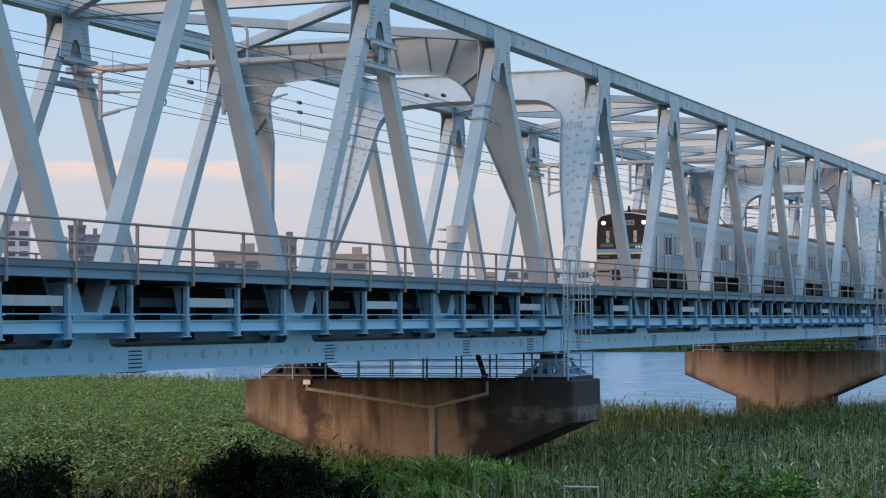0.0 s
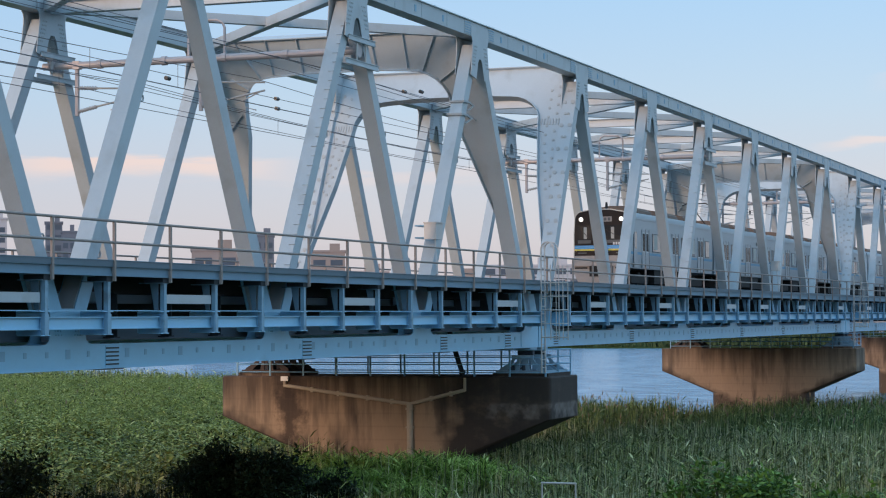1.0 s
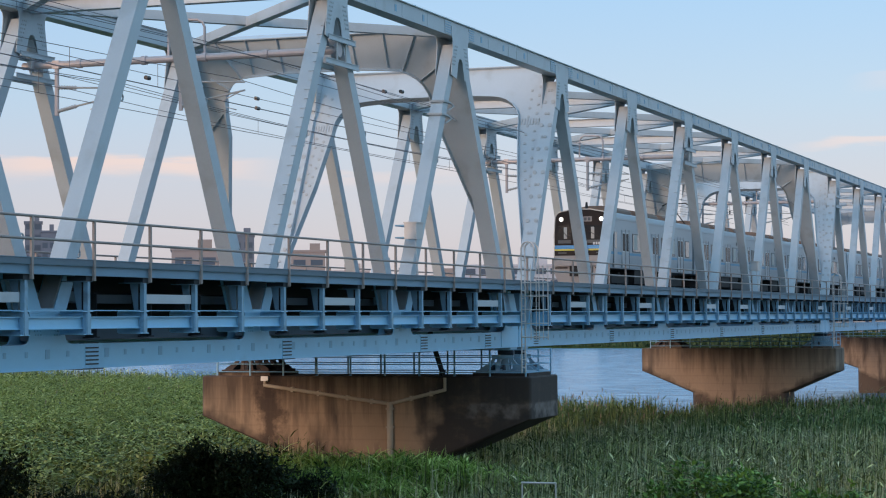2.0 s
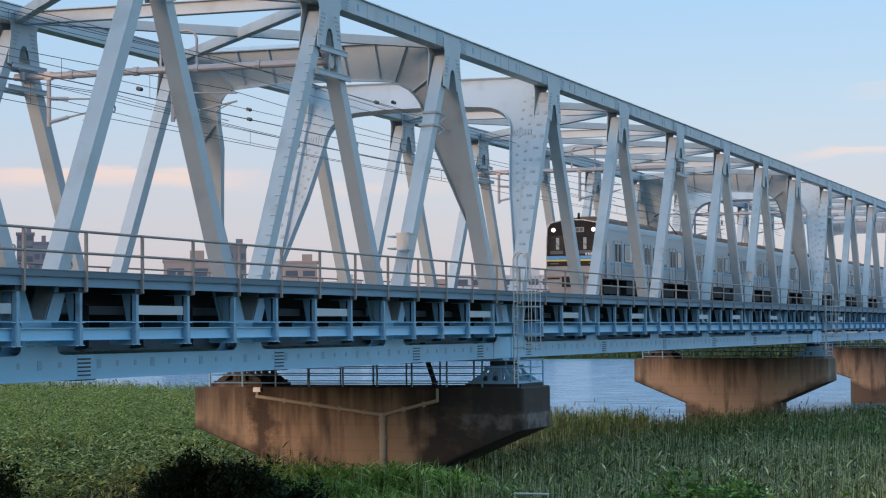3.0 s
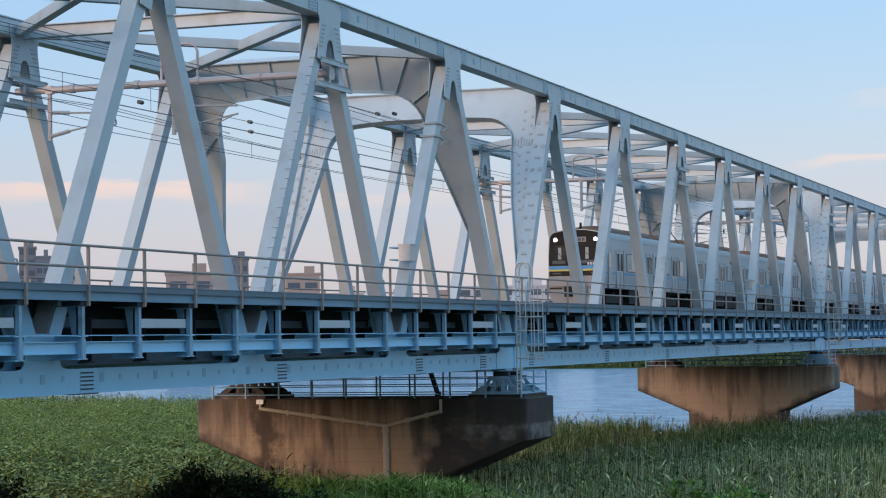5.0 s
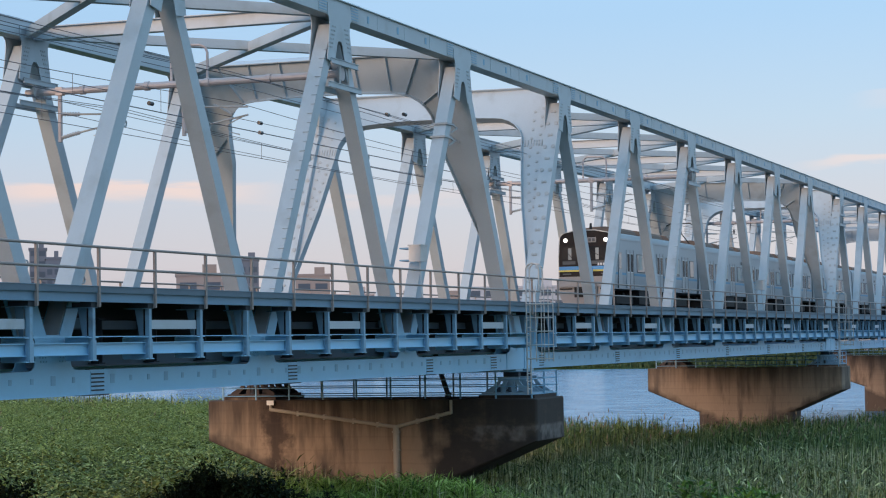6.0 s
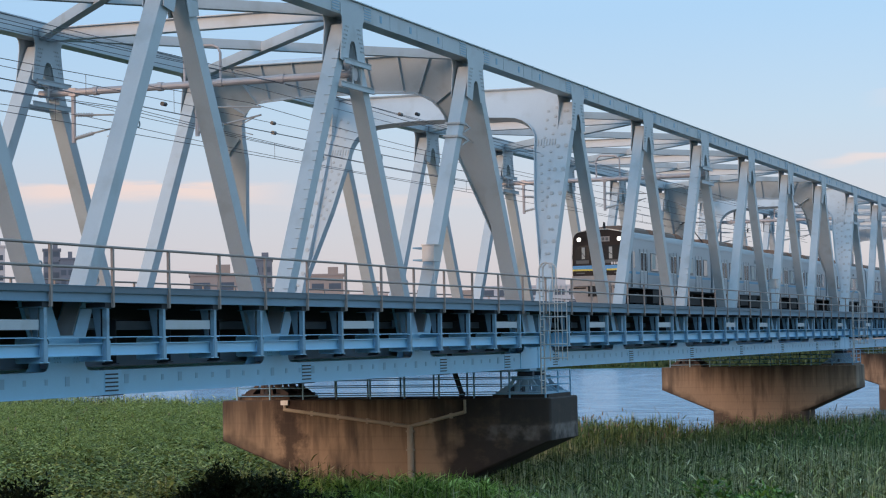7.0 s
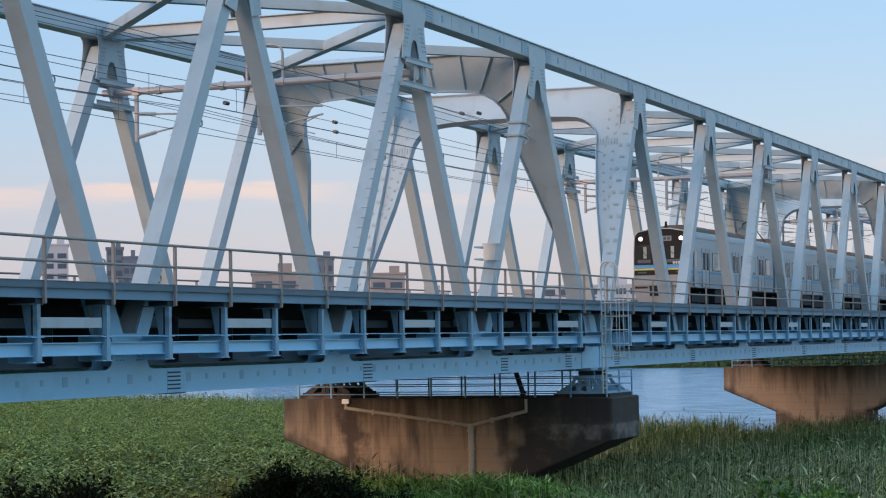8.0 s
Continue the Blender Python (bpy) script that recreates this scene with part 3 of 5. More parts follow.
def truss_span():
    span = thing("truss_span", "pale blue painted steel warren truss railway bridge span", "bridge span", "spans of the bridge")
    for y in (0.0, W):
        s = 1 if y else -1
        part("top_chord", Mesh().beam((-G + 0.02, y, H + 0.07), (SPAN + G - 0.02, y, H + 0.07), 0.54, 0.52), TRUSS, span)
        part("chord_flange", Mesh().box((SPAN / 2, y, H + 0.345), (SPAN + 2 * G - 0.05, 0.66, 0.03)), TRUSS, span)
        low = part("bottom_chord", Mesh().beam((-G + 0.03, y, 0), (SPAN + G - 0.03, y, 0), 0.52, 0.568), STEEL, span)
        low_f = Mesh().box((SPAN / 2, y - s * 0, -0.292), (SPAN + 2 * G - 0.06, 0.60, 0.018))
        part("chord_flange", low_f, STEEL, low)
        marks, bars, back = Mesh(), Mesh(), Mesh()
        for k in range(int(SPAN / 0.92)):
            c = 0.06 if k % 3 else 0.10
            marks.box((0.3 + k * 0.92, y + s * 0.262, 0.06), (c * 2, 0.012, c * 2.2))
        part("hand_hole_cover", marks, PLATE, low, "small square cover plates and bolt marks")["kind"] = "stuff"
        for x in [i * L + 1.55 for i in range(6)] + [SPAN - 3.0]:
            back.box((x, y + s * 0.264, -0.02), (0.62, 0.016, 0.52))
            for k in range(5):
                bars.box((x, y + s * 0.278, -0.2 + k * 0.095), (0.60, 0.02, 0.035))
            bars.box((x, y, -0.31), (1.0, 0.62, 0.03))
            bars.box((x, y + s * 0.2, 0.293), (0.7, 0.12, 0.02))
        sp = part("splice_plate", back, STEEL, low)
        sp["kind"] = "stuff"
        part("splice_bolt", bars, DARK_STEEL, sp, "rows of dark bolts")["kind"] = "stuff"
        up_m, rows_m, lids = Mesh(), Mesh(), Mesh()
        for i in range(6):
            for dx in (-1.25, 1.25):
                up_m.box((upper(i) + dx, y + s * 0.278, H + 0.07), (0.62, 0.016, 0.46))
                up_m.box((upper(i) + dx, y, H + 0.375), (0.8, 0.5, 0.03))
                for k in range(5):
                    rows_m.box((upper(i) + dx, y + s * 0.289, H - 0.10 + k * 0.085), (0.56, 0.018, 0.03))
                    rows_m.box((upper(i) + dx - 0.3 + k * 0.15, y + s * 0.2, H + 0.40), (0.05, 0.05, 0.03))
            for k in range(3):
                up_m.box((upper(i) + 3.2 + k * 2.4, y + s * 0.274, H + 0.07), (0.05, 0.012, 0.48))
                lids.box((upper(i) + 2.4 + k * 2.6, y + s * 0.275, H + 0.06), (0.16, 0.012, 0.22))
                lids.tube((upper(i) + 2.0 + k * 2.6, y + s * 0.1, H + 0.36), (upper(i) + 2.0 + k * 2.6, y + s * 0.1, H + 0.46), 0.05, 6)
        sp = part("splice_plate", up_m, TRUSS, span)
        sp["kind"] = "stuff"
        part("splice_bolt", rows_m, PLATE, sp, "rows of dark bolts")["kind"] = "stuff"
        part("hand_hole_cover", lids, PLATE, span, "small cover plates and lifting studs")["kind"] = "stuff"
        # diagonals, as boxes that stop at the gussets
        for i in range(6):
            for lo in (lower(i), lower(i + 1)):
                a, b = Vector((lo - (0.18 if y and 1 < lo < SPAN - 1 else 0.0), y, 0.15)), Vector((upper(i), y, H - 0.1))
                d = (b - a).normalized()
                end = (i == 0 and lo < 1) or (i == 5 and lo > 5.5 * L)
                wide = 0.56 if end else 0.44
                ob = part("diagonal", Mesh().beam(a + d * 0.35, b - d * 0.5, wide, 0.44), TRUSS, span)
                bolts = Mesh()
                for k in range(9):
                    p = a + d * (1.6 + k * 1.1)
                    q = p + Vector((-abs(d.z), 0, abs(d.x) * (1 if d.x > 0 else -1))).normalized() * 0.224
                    if end and d.x > 0:
                        for yy in (-0.17, 0.17):
                            bolts.tube(q + Vector((0, yy, 0)), q + Vector((-0.03, yy, 0.01)), 0.085, 8)
                        q2 = q + d * 0.55
                        for yy in (-0.05, 0.07):
                            bolts.tube(q2 + Vector((0, yy, 0)), q2 + Vector((-0.03, yy, 0.01)), 0.06, 8)
                    elif k % 4 == 1:
                        out = Vector((d.z, 0, -d.x))
                        e = p + out * 0.29 + Vector((0, s * 0.17, 0))
                        bolts.path([e + out * (0.085 * math.cos(v)) + d * (0.085 * math.sin(v)) for v in [math.pi * q_ / 5 for q_ in range(11)]], 0.022, 5)
                if bolts.v:
                    part("bolt", bolts, BOLT, ob, "bolt heads and lifting eyes")["kind"] = "stuff"
        # gussets
        for i in range(7):
            x = lower(i)
            end = i in (0, 6)
            gm = Mesh()
            for k in (-1, 1):
                yy = y + k * 0.268
                if end:
                    o = 1 if i == 0 else -1
                    pts = [(x - o * 0.60, yy, -0.28), (x + o * 1.45, yy, -0.28), (x + o * 1.45, yy, 0.29), (x + o * 1.15, yy, 0.36), (x + o * 1.0, yy, 0.55), (x + o * 1.0, yy, 1.05),
                           (x + o * 1.3, yy, 1.82), (x - o * 0.60, yy, 1.82)]
                else:
                    yy = y + k * 0.247
                    pts = [(x - 1.1, yy, 0.284), (x + 1.1, yy, 0.284), (x + 0.93, yy, 0.31), (x + 0.83, yy, 0.38), (x + 0.78, yy, 0.5), (x + 0.78, yy, 0.95), (x + 0.35, yy, 1.1),
                           (x - 0.35, yy, 1.1), (x - 0.78, yy, 0.95), (x - 0.78, yy, 0.5), (x - 0.83, yy, 0.38), (x - 0.93, yy, 0.31)]
                    for o in (-1, 1):
                        gm.plate([(x + o * 0.28, yy, 1.08), (x + o * 0.78, yy, 0.95), (x + o * 1.30, yy, 1.95), (x + o * 0.76, yy, 1.95)], 0.024)
                gm.plate(pts, 0.024)
            gm.box((x, y, 1.0), (0.9, 0.4, 0.03)) if not end else None
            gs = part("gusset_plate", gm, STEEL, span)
            bm_ = Mesh()
            for bx in (-0.42, 0.42):
                for k in range(9):
                    bm_.box((x + bx + (k % 3 - 1) * 0.12 + (k // 3) * 0.03 * (1 if bx > 0 else -1), y + s * 0.264, 0.50 + (k // 3) * 0.09), (0.035, 0.014, 0.035))
            part("splice_bolt", bm_, PLATE, gs)["kind"] = "stuff"
        for i in range(6):
            x = upper(i)
            gm, rv = Mesh(), Mesh()
            for k in (-1, 1):
                yy = y + k * 0.292
                gm.plate([(x - 0.92, yy, H + 0.15), (x + 0.92, yy, H + 0.15), (x + 0.92, yy, H - 0.20), (x + 0.83, yy, H - 0.27), (x + 0.79, yy, H - 0.40), (x + 0.80, yy, H - 0.6),
                          (x + 0.98, yy, H - 1.55), (x + 0.42, yy, H - 1.65), (x + 0.22, yy, H - 1.05), (x + 0.1, yy, H - 0.92),
                          (x - 0.1, yy, H - 0.92), (x - 0.22, yy, H - 1.05), (x - 0.42, yy, H - 1.65), (x - 0.98, yy, H - 1.55), (x - 0.80, yy, H - 0.6),
                          (x - 0.79, yy, H - 0.40), (x - 0.83, yy, H - 0.27), (x - 0.92, yy, H - 0.20)], 0.022)
                for o in (-1, 1):
                    for r_ in range(3):
                        for q_ in range(6):
                            c = (x + o * (0.36 + 0.11 * r_ + 0.055 * q_), yy + k * 0.016, H - 0.52 - 0.13 * q_)
                            rv.box(c, (0.05, 0.016, 0.05))
            gs = part("gusset_plate", gm, TRUSS, span)
            part("splice_bolt", rv, BOLT, gs, "slanting rows of bolt heads")["kind"] = "stuff"
    # top laterals
    for i in range(6):
        if 0 < i < 5:
            part("top_strut", Mesh().ibeam((upper(i), 0.28, H - 0.02), (upper(i), W - 0.28, H - 0.02), 0.34, 0.42, 0.03, side=(1, 0, 0)), TRUSS, span)
        if i < 5:
            part("top_brace", Mesh().beam((upper(i) + 0.3, 0.25, H - 0.05), (upper(i + 1) - 0.3, W - 0.25, H - 0.05), 0.30, 0.32, side=(0, 1, 0)), TRUSS, span)
            part("top_brace", Mesh().beam((upper(i) + 0.3, W - 0.25, H + 0.0), (upper(i + 1) - 0.3, 0.25, H + 0.0), 0.30, 0.30, side=(0, 1, 0)), TRUSS, span)
    portal(span, 0)
    portal(span, 1)
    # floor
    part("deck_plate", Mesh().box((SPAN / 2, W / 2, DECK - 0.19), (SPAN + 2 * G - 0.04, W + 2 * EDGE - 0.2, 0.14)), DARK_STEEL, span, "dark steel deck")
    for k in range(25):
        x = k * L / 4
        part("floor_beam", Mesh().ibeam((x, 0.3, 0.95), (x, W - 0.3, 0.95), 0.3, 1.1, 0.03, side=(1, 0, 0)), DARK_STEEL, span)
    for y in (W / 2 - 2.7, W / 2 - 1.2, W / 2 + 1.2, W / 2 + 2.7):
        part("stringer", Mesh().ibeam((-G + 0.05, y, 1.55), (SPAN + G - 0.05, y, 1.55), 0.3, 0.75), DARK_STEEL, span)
    # grating colour here: the black shade of the gap is put into these stringers
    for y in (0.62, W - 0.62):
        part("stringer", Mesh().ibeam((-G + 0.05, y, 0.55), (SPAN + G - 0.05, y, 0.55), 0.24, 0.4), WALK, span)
    for y, s in ((0.0, -1), (W, 1)):
        e = y + s * EDGE
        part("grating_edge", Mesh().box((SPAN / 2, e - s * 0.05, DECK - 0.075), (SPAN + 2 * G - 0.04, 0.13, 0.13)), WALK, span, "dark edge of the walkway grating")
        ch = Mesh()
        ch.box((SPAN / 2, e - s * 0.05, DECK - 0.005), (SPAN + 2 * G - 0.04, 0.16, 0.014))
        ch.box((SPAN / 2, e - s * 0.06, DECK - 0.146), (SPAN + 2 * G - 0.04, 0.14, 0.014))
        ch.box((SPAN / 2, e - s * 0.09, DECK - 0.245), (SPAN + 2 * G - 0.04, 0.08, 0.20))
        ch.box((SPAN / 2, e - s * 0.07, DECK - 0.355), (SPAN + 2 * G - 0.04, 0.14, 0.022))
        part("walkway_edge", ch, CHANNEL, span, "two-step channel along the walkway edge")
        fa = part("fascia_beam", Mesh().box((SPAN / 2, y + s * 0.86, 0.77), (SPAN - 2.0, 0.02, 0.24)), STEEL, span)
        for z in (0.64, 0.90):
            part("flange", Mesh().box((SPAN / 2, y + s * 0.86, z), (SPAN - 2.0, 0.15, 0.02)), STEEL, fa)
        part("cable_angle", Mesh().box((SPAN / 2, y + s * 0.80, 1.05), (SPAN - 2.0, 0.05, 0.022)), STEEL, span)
        for k in range(25):
            x = BAY0 + k * BAY
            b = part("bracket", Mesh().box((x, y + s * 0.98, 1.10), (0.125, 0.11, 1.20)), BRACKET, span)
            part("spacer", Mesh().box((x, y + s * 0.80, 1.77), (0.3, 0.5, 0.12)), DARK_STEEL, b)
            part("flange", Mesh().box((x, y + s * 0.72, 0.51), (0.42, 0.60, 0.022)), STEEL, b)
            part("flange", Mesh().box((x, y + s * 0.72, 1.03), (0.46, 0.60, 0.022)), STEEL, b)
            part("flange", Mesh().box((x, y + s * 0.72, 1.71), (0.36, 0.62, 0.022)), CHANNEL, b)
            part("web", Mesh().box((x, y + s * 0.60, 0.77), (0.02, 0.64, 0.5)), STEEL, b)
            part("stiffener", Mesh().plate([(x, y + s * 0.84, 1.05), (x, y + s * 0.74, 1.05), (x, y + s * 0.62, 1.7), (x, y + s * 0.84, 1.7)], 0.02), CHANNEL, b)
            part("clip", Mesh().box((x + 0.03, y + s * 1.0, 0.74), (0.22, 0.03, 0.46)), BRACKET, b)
            for zz in (0.62, 0.74, 0.86):
                part("bolt", Mesh().box((x + 0.03, y + s * 1.02, zz), (0.10, 0.02, 0.04)), PLATE, b)
        for k in (1, 5, 10, 13, 17, 22):
            x = BAY0 + (k + 0.5) * BAY
            part("cover_panel", Mesh().box((x, y + s * 0.93, 1.33), (BAY - 0.25, 0.03, 0.22)), TRUSS, span, "pale horizontal cover board")
        for k in (3, 8, 12, 16, 20):
            x = BAY0 + (k + 0.5) * BAY
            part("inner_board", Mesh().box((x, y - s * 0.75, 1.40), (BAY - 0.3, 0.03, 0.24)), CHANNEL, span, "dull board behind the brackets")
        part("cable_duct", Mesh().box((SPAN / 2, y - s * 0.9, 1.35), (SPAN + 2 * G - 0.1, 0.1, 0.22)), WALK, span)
    return span


def railing(side):
    """Tube railing along one walkway edge of a span, in the span's own axes."""
    y = -EDGE - 0.02 if side < 0 else W + EDGE + 0.02
    r = thing("railing", "weathered brown steel railing with two rails along the walkway", "railing", "railings of the bridge")
    for k in range(25):
        x = BAY0 + k * BAY + 0.09
        p = Mesh().box((x, y, DECK + 0.205), (0.075, 0.06, 1.37))
        part("post", p, RAIL_STEEL, r)
    for z in (DECK + 0.89, DECK + 0.40):
        part("rail", Mesh().tube((-G + 0.1, y, z), (SPAN + G - 0.1, y, z), 0.032, 8), RAIL_STEEL, r)
    return r


span = truss_span()
span.location = (START[0], 0, 0)
for x in START[1:]:
    copy_thing(span, pose(x, 0, 0))
for side in (-1, 1):
    r = railing(side)
    r.location = (START[0], 0, 0)
    for x in START[1:]:
        copy_thing(r, pose(x, 0, 0))

# rails of the two tracks
TRACKS = (W / 2 - 1.95, W / 2 + 1.95)
for yc in TRACKS:
    tr = thing("railway_track", "pair of dark steel rails along the bridge deck", "track", "tracks on the bridge")
    for o in (-0.7175, 0.7175):
        part("rail", Mesh().ibeam((START[0], yc + o, RAIL_Z + 0.0), (START[2] + SPAN, yc + o, RAIL_Z + 0.0), 0.08, 0.15, 0.03), DARK_STEEL, tr)


# ---- piers ----
def pier(x, base):
    """Hammerhead river pier: wide cap, sloped undersides, round-cornered shaft."""
    p = thing("bridge_pier", "brown stained concrete hammerhead pier streaked with black runoff", "pier", "piers of the bridge", at=(x, 0, 0))
    top, rim, neck = -1.38, -2.95, -4.45
    y0, y1, t = -1.30, 12.20, 1.78

    def loop(z, a, b, half, r):
        pts = []
        for cx, cy, q in ((half - r, b - r, 0), (-half + r, b - r, 1), (-half + r, a + r, 2), (half - r, a + r, 3)):
            for k in range(5):
                an = math.pi / 2 * (q + k / 4)
                pts.append((cx + r * math.cos(an), cy + r * math.sin(an), z))
        return pts
    inset = 0.8 if x > 100 else 0.0
    loops = [loop(base, 2.1 + inset, 8.69 - inset, t - 0.05, 0.5), loop(neck, 2.1 + inset, 8.69 - inset, t - 0.05, 0.5), loop(rim, y0, y1, t, 0.12), loop(top - 0.05, y0, y1, t, 0.12),
             loop(top, y0 + 0.05, y1 - 0.05, t - 0.05, 0.1)]
    n = len(loops[0])
    m = Mesh()
    m.v = [q for lp in loops for q in lp]
    for k in range(len(loops) - 1):
        m.f += [(k * n + i, k * n + (i + 1) % n, (k + 1) * n + (i + 1) % n, (k + 1) * n + i) for i in range(n)]
    m.f += [tuple(range(n - 1, -1, -1)), tuple(range((len(loops) - 1) * n, len(loops) * n))]
    part("concrete_body", m, OLD_CONCRETE if x < 10 else CONCRETE, p)
    # raised seats under the bearings
    for y in (0.0, W):
        part("bearing_seat", Mesh().box((0, y, top + 0.06), (2.8, 2.2, 0.12)), OLD_CONCRETE if x < 10 else CONCRETE, p)
    return p


# rust on the far bearings, with their shade put into the colour too
RUST_SHADE = mat("rust_and_shade_bearing", (0.075, 0.055, 0.048), 0.8, 0.0, 0.3, 1.5, 20, 0.3)


def bearing(x, y):
    steel = BEARING if y < 1 else RUST_SHADE
    b = thing("bearing", "grey-blue cast steel bridge bearing standing on the pier" if y < 1 else "rusty cast steel bridge bearing on the pier, darkened for shade", "bearing", "bearings on the piers", at=(x, y, -1.26))
    part("base_plate", Mesh().box((0, 0, 0.05), (1.25, 2.0, 0.10)), steel, b)
    for xx in (-0.42, 0.42):
        rib = Mesh()
        for o in (-1, 1):
            rib.plate([(xx, o * 0.95, 0.10), (xx, o * 0.62, 0.10), (xx, o * 0.40, 0.30), (xx, o * 0.30, 0.52), (xx, o * 0.42, 0.52), (xx, o * 0.56, 0.36), (xx, o * 0.88, 0.18)], 0.06)
            rib.plate([(xx, o * 0.12, 0.10), (xx, o * 0.28, 0.10), (xx, o * 0.22, 0.52), (xx, o * 0.10, 0.52)], 0.06)
        rib.box((xx, 0, 0.60), (0.06, 0.84, 0.16))
        part("saddle_rib", rib, steel, b)
    # cross ribs near-black: the shade between the saddle ribs is put into them
    for yy in (-0.62, 0.0, 0.62):
        part("cross_rib", Mesh().box((0, yy, 0.22), (0.80, 0.05, 0.24)), DARK_STEEL, b)
    part("pin", Mesh().tube((0, -0.30, 0.76), (0, 0.30, 0.76), 0.13, 12), DARK_STEEL, b)
    part("top_shoe", Mesh().box((0, 0, 0.92), (0.8, 0.6, 0.1)), steel, b)
    return b


def pier_railing(x):
    r = thing("pier_railing", "thin blue-grey steel railing round the pier top", "railing", "railings on the piers", at=(x, 0, -1.38))
    y0, y1, t = -1.05, W + 1.05, 1.6
    posts = [(-t, y0 + (y1 - y0) * k / 9) for k in range(10)] + [(t, y0 + (y1 - y0) * k / 9) for k in range(10)] + [(0, y0), (0, y1)]
    for px_, py_ in posts:
        part("post", Mesh().box((px_, py_, 0.5), (0.055, 0.055, 1.0)), PLATE, r)
    for z in (1.0, 0.72, 0.45, 0.15):
        for a, b in (((-t, y0), (-t, y1)), ((t, y0), (t, y1)), ((-t, y0), (t, y0)), ((-t, y1), (t, y1))):
            part("rail", Mesh().tube((*a, z), (*b, z), 0.02, 6), PLATE, r)
    return r


for x in PIERS:
    pier(x, LOW - 0.6 if x < 10 else WATER - 1.5)
    for y in (0.0, W):
        for o in (-G, G):
            bearing(x + o * 1.05, y)
    pier_railing(x)


# drain pipe across the face of the first pier
pp = thing("drain_pipe", "thin rust-brown drain pipes fixed across the pier face", "pipe")
XP = -1.86
part("sloping_pipe", Mesh().path([(XP, 9.50, -1.74), (XP, 4.27, -2.42)], 0.07, 8), PIPE, pp)
part("sloping_pipe", Mesh().path([(XP, 2.05, -1.88), (XP, 4.27, -2.42)], 0.07, 8), PIPE, pp)
part("down_pipe", Mesh().tube((XP, 4.27, -2.36), (XP, 4.27, -6.6), 0.12, 10), PIPE, pp)
part("inlet_pipe", Mesh().tube((XP, 9.45, -1.40), (XP, 9.45, -1.76), 0.06, 8), PIPE, pp)
part("inlet_box", Mesh().box((XP, 9.45, -1.48), (0.12, 0.30, 0.18)), GALV, pp)
part("inlet_pipe", Mesh().tube((XP, 2.05, -1.42), (XP, 2.05, -1.92), 0.06, 8), PIPE, pp)
for y, z in ((8.3, -1.9), (7.2, -2.04), (6.0, -2.2), (5.0, -2.33), (3.4, -2.21), (2.6, -2.02)):
    part("pipe_clamp", Mesh().box((XP + 0.02, y, z), (0.16, 0.10, 0.20)), PIPE, pp)
for z in (-2.6, -3.3):
    part("pipe_clamp", Mesh().box((XP + 0.02, 4.27, z), (0.22, 0.28, 0.07)), PIPE, pp)


dp = thing("deck_drain", "dark leaning drain pipe from the deck to the pier top", "pipe")
part("pipe", Mesh().path([(-1.0, 2.95, 0.3), (-1.0, 2.78, -0.3), (-1.0, 2.42, -1.36)], 0.10, 8), DARK_STEEL, dp)
for z in (-0.25, -1.2):
    part("collar", Mesh().tube((-1.0, 2.76 if z > -1 else 2.47, z), (-1.0, 2.73 if z > -1 else 2.44, z - 0.08), 0.14, 8), DARK_STEEL, dp)


# caged ladders from the walkway down to the piers
def caged_ladder(x):
    ld = thing("caged_ladder", "pale steel ladder with safety hoops at the pier", "ladder", "ladders at the piers", at=(x, 0, 0))
    y = -1.32
    for dx in (-0.22, 0.22):
        pts = [(dx, y, -1.2), (dx, y, 3.35)] + [(dx, y - 0.25 + 0.25 * math.cos(a), 3.35 + 0.25 * math.sin(a)) for a in (0.5, 1.0, 1.57, 2.1, 2.7, 3.14)] + [(dx, y - 0.5, 2.6)]
        part("stringer", Mesh().path(pts, 0.028, 6), GALV, ld)
    for k in range(15):
        part("rung", Mesh().tube((-0.22, y, -1.0 + k * 0.28), (0.22, y, -1.0 + k * 0.28), 0.016, 6), GALV, ld)
    for z in (0.1, 0.6, 1.1, 1.6, 2.1):
        pts = [(0.36 * math.cos(a), y - 0.05 + -0.9 * math.sin(a), z) for a in [math.pi * k / 8 for k in range(9)]]
        part("hoop", Mesh().path(pts, 0.022, 6), GALV, ld)
    for k in (1, 2, 4, 6, 7):
        a = math.pi * k / 8
        p = (0.36 * math.cos(a), y - 0.05 - 0.9 * math.sin(a))
        part("cage_bar", Mesh().tube((*p, 0.0), (*p, 2.75), 0.018, 6), GALV, ld)
    return ld


for x in (-2.7, PIERS[1] - 2.7):
    caged_ladder(x)

# rungs for climbing up a diagonal to the top chord
def climbing_rungs(lo, up, y):
    a, b = Vector((lo, y, 0.15)), Vector((up, y, H - 0.1))
    d = (b - a).normalized()
    nrm = Vector((-d.z, 0, d.x))
    ld = thing("climbing_ladder", "pale steel step irons up the face of a truss diagonal", "ladder", "climbing ladders")
    for k in range(26):
        p = a + d * (2.4 + k * 0.33) + nrm * 0.25
        part("rung", Mesh().beam(p + Vector((0, -0.25, 0)) - nrm * 0.02, p + Vector((0, -0.13 if k % 2 else -0.06, 0)) - nrm * 0.02, 0.03, 0.022, side=nrm), TRUSS, ld)


for sp_, i_ in ((0, 4), (1, 2)):
    climbing_rungs(START[sp_] + lower(i_), START[sp_] + upper(i_), 0.0)

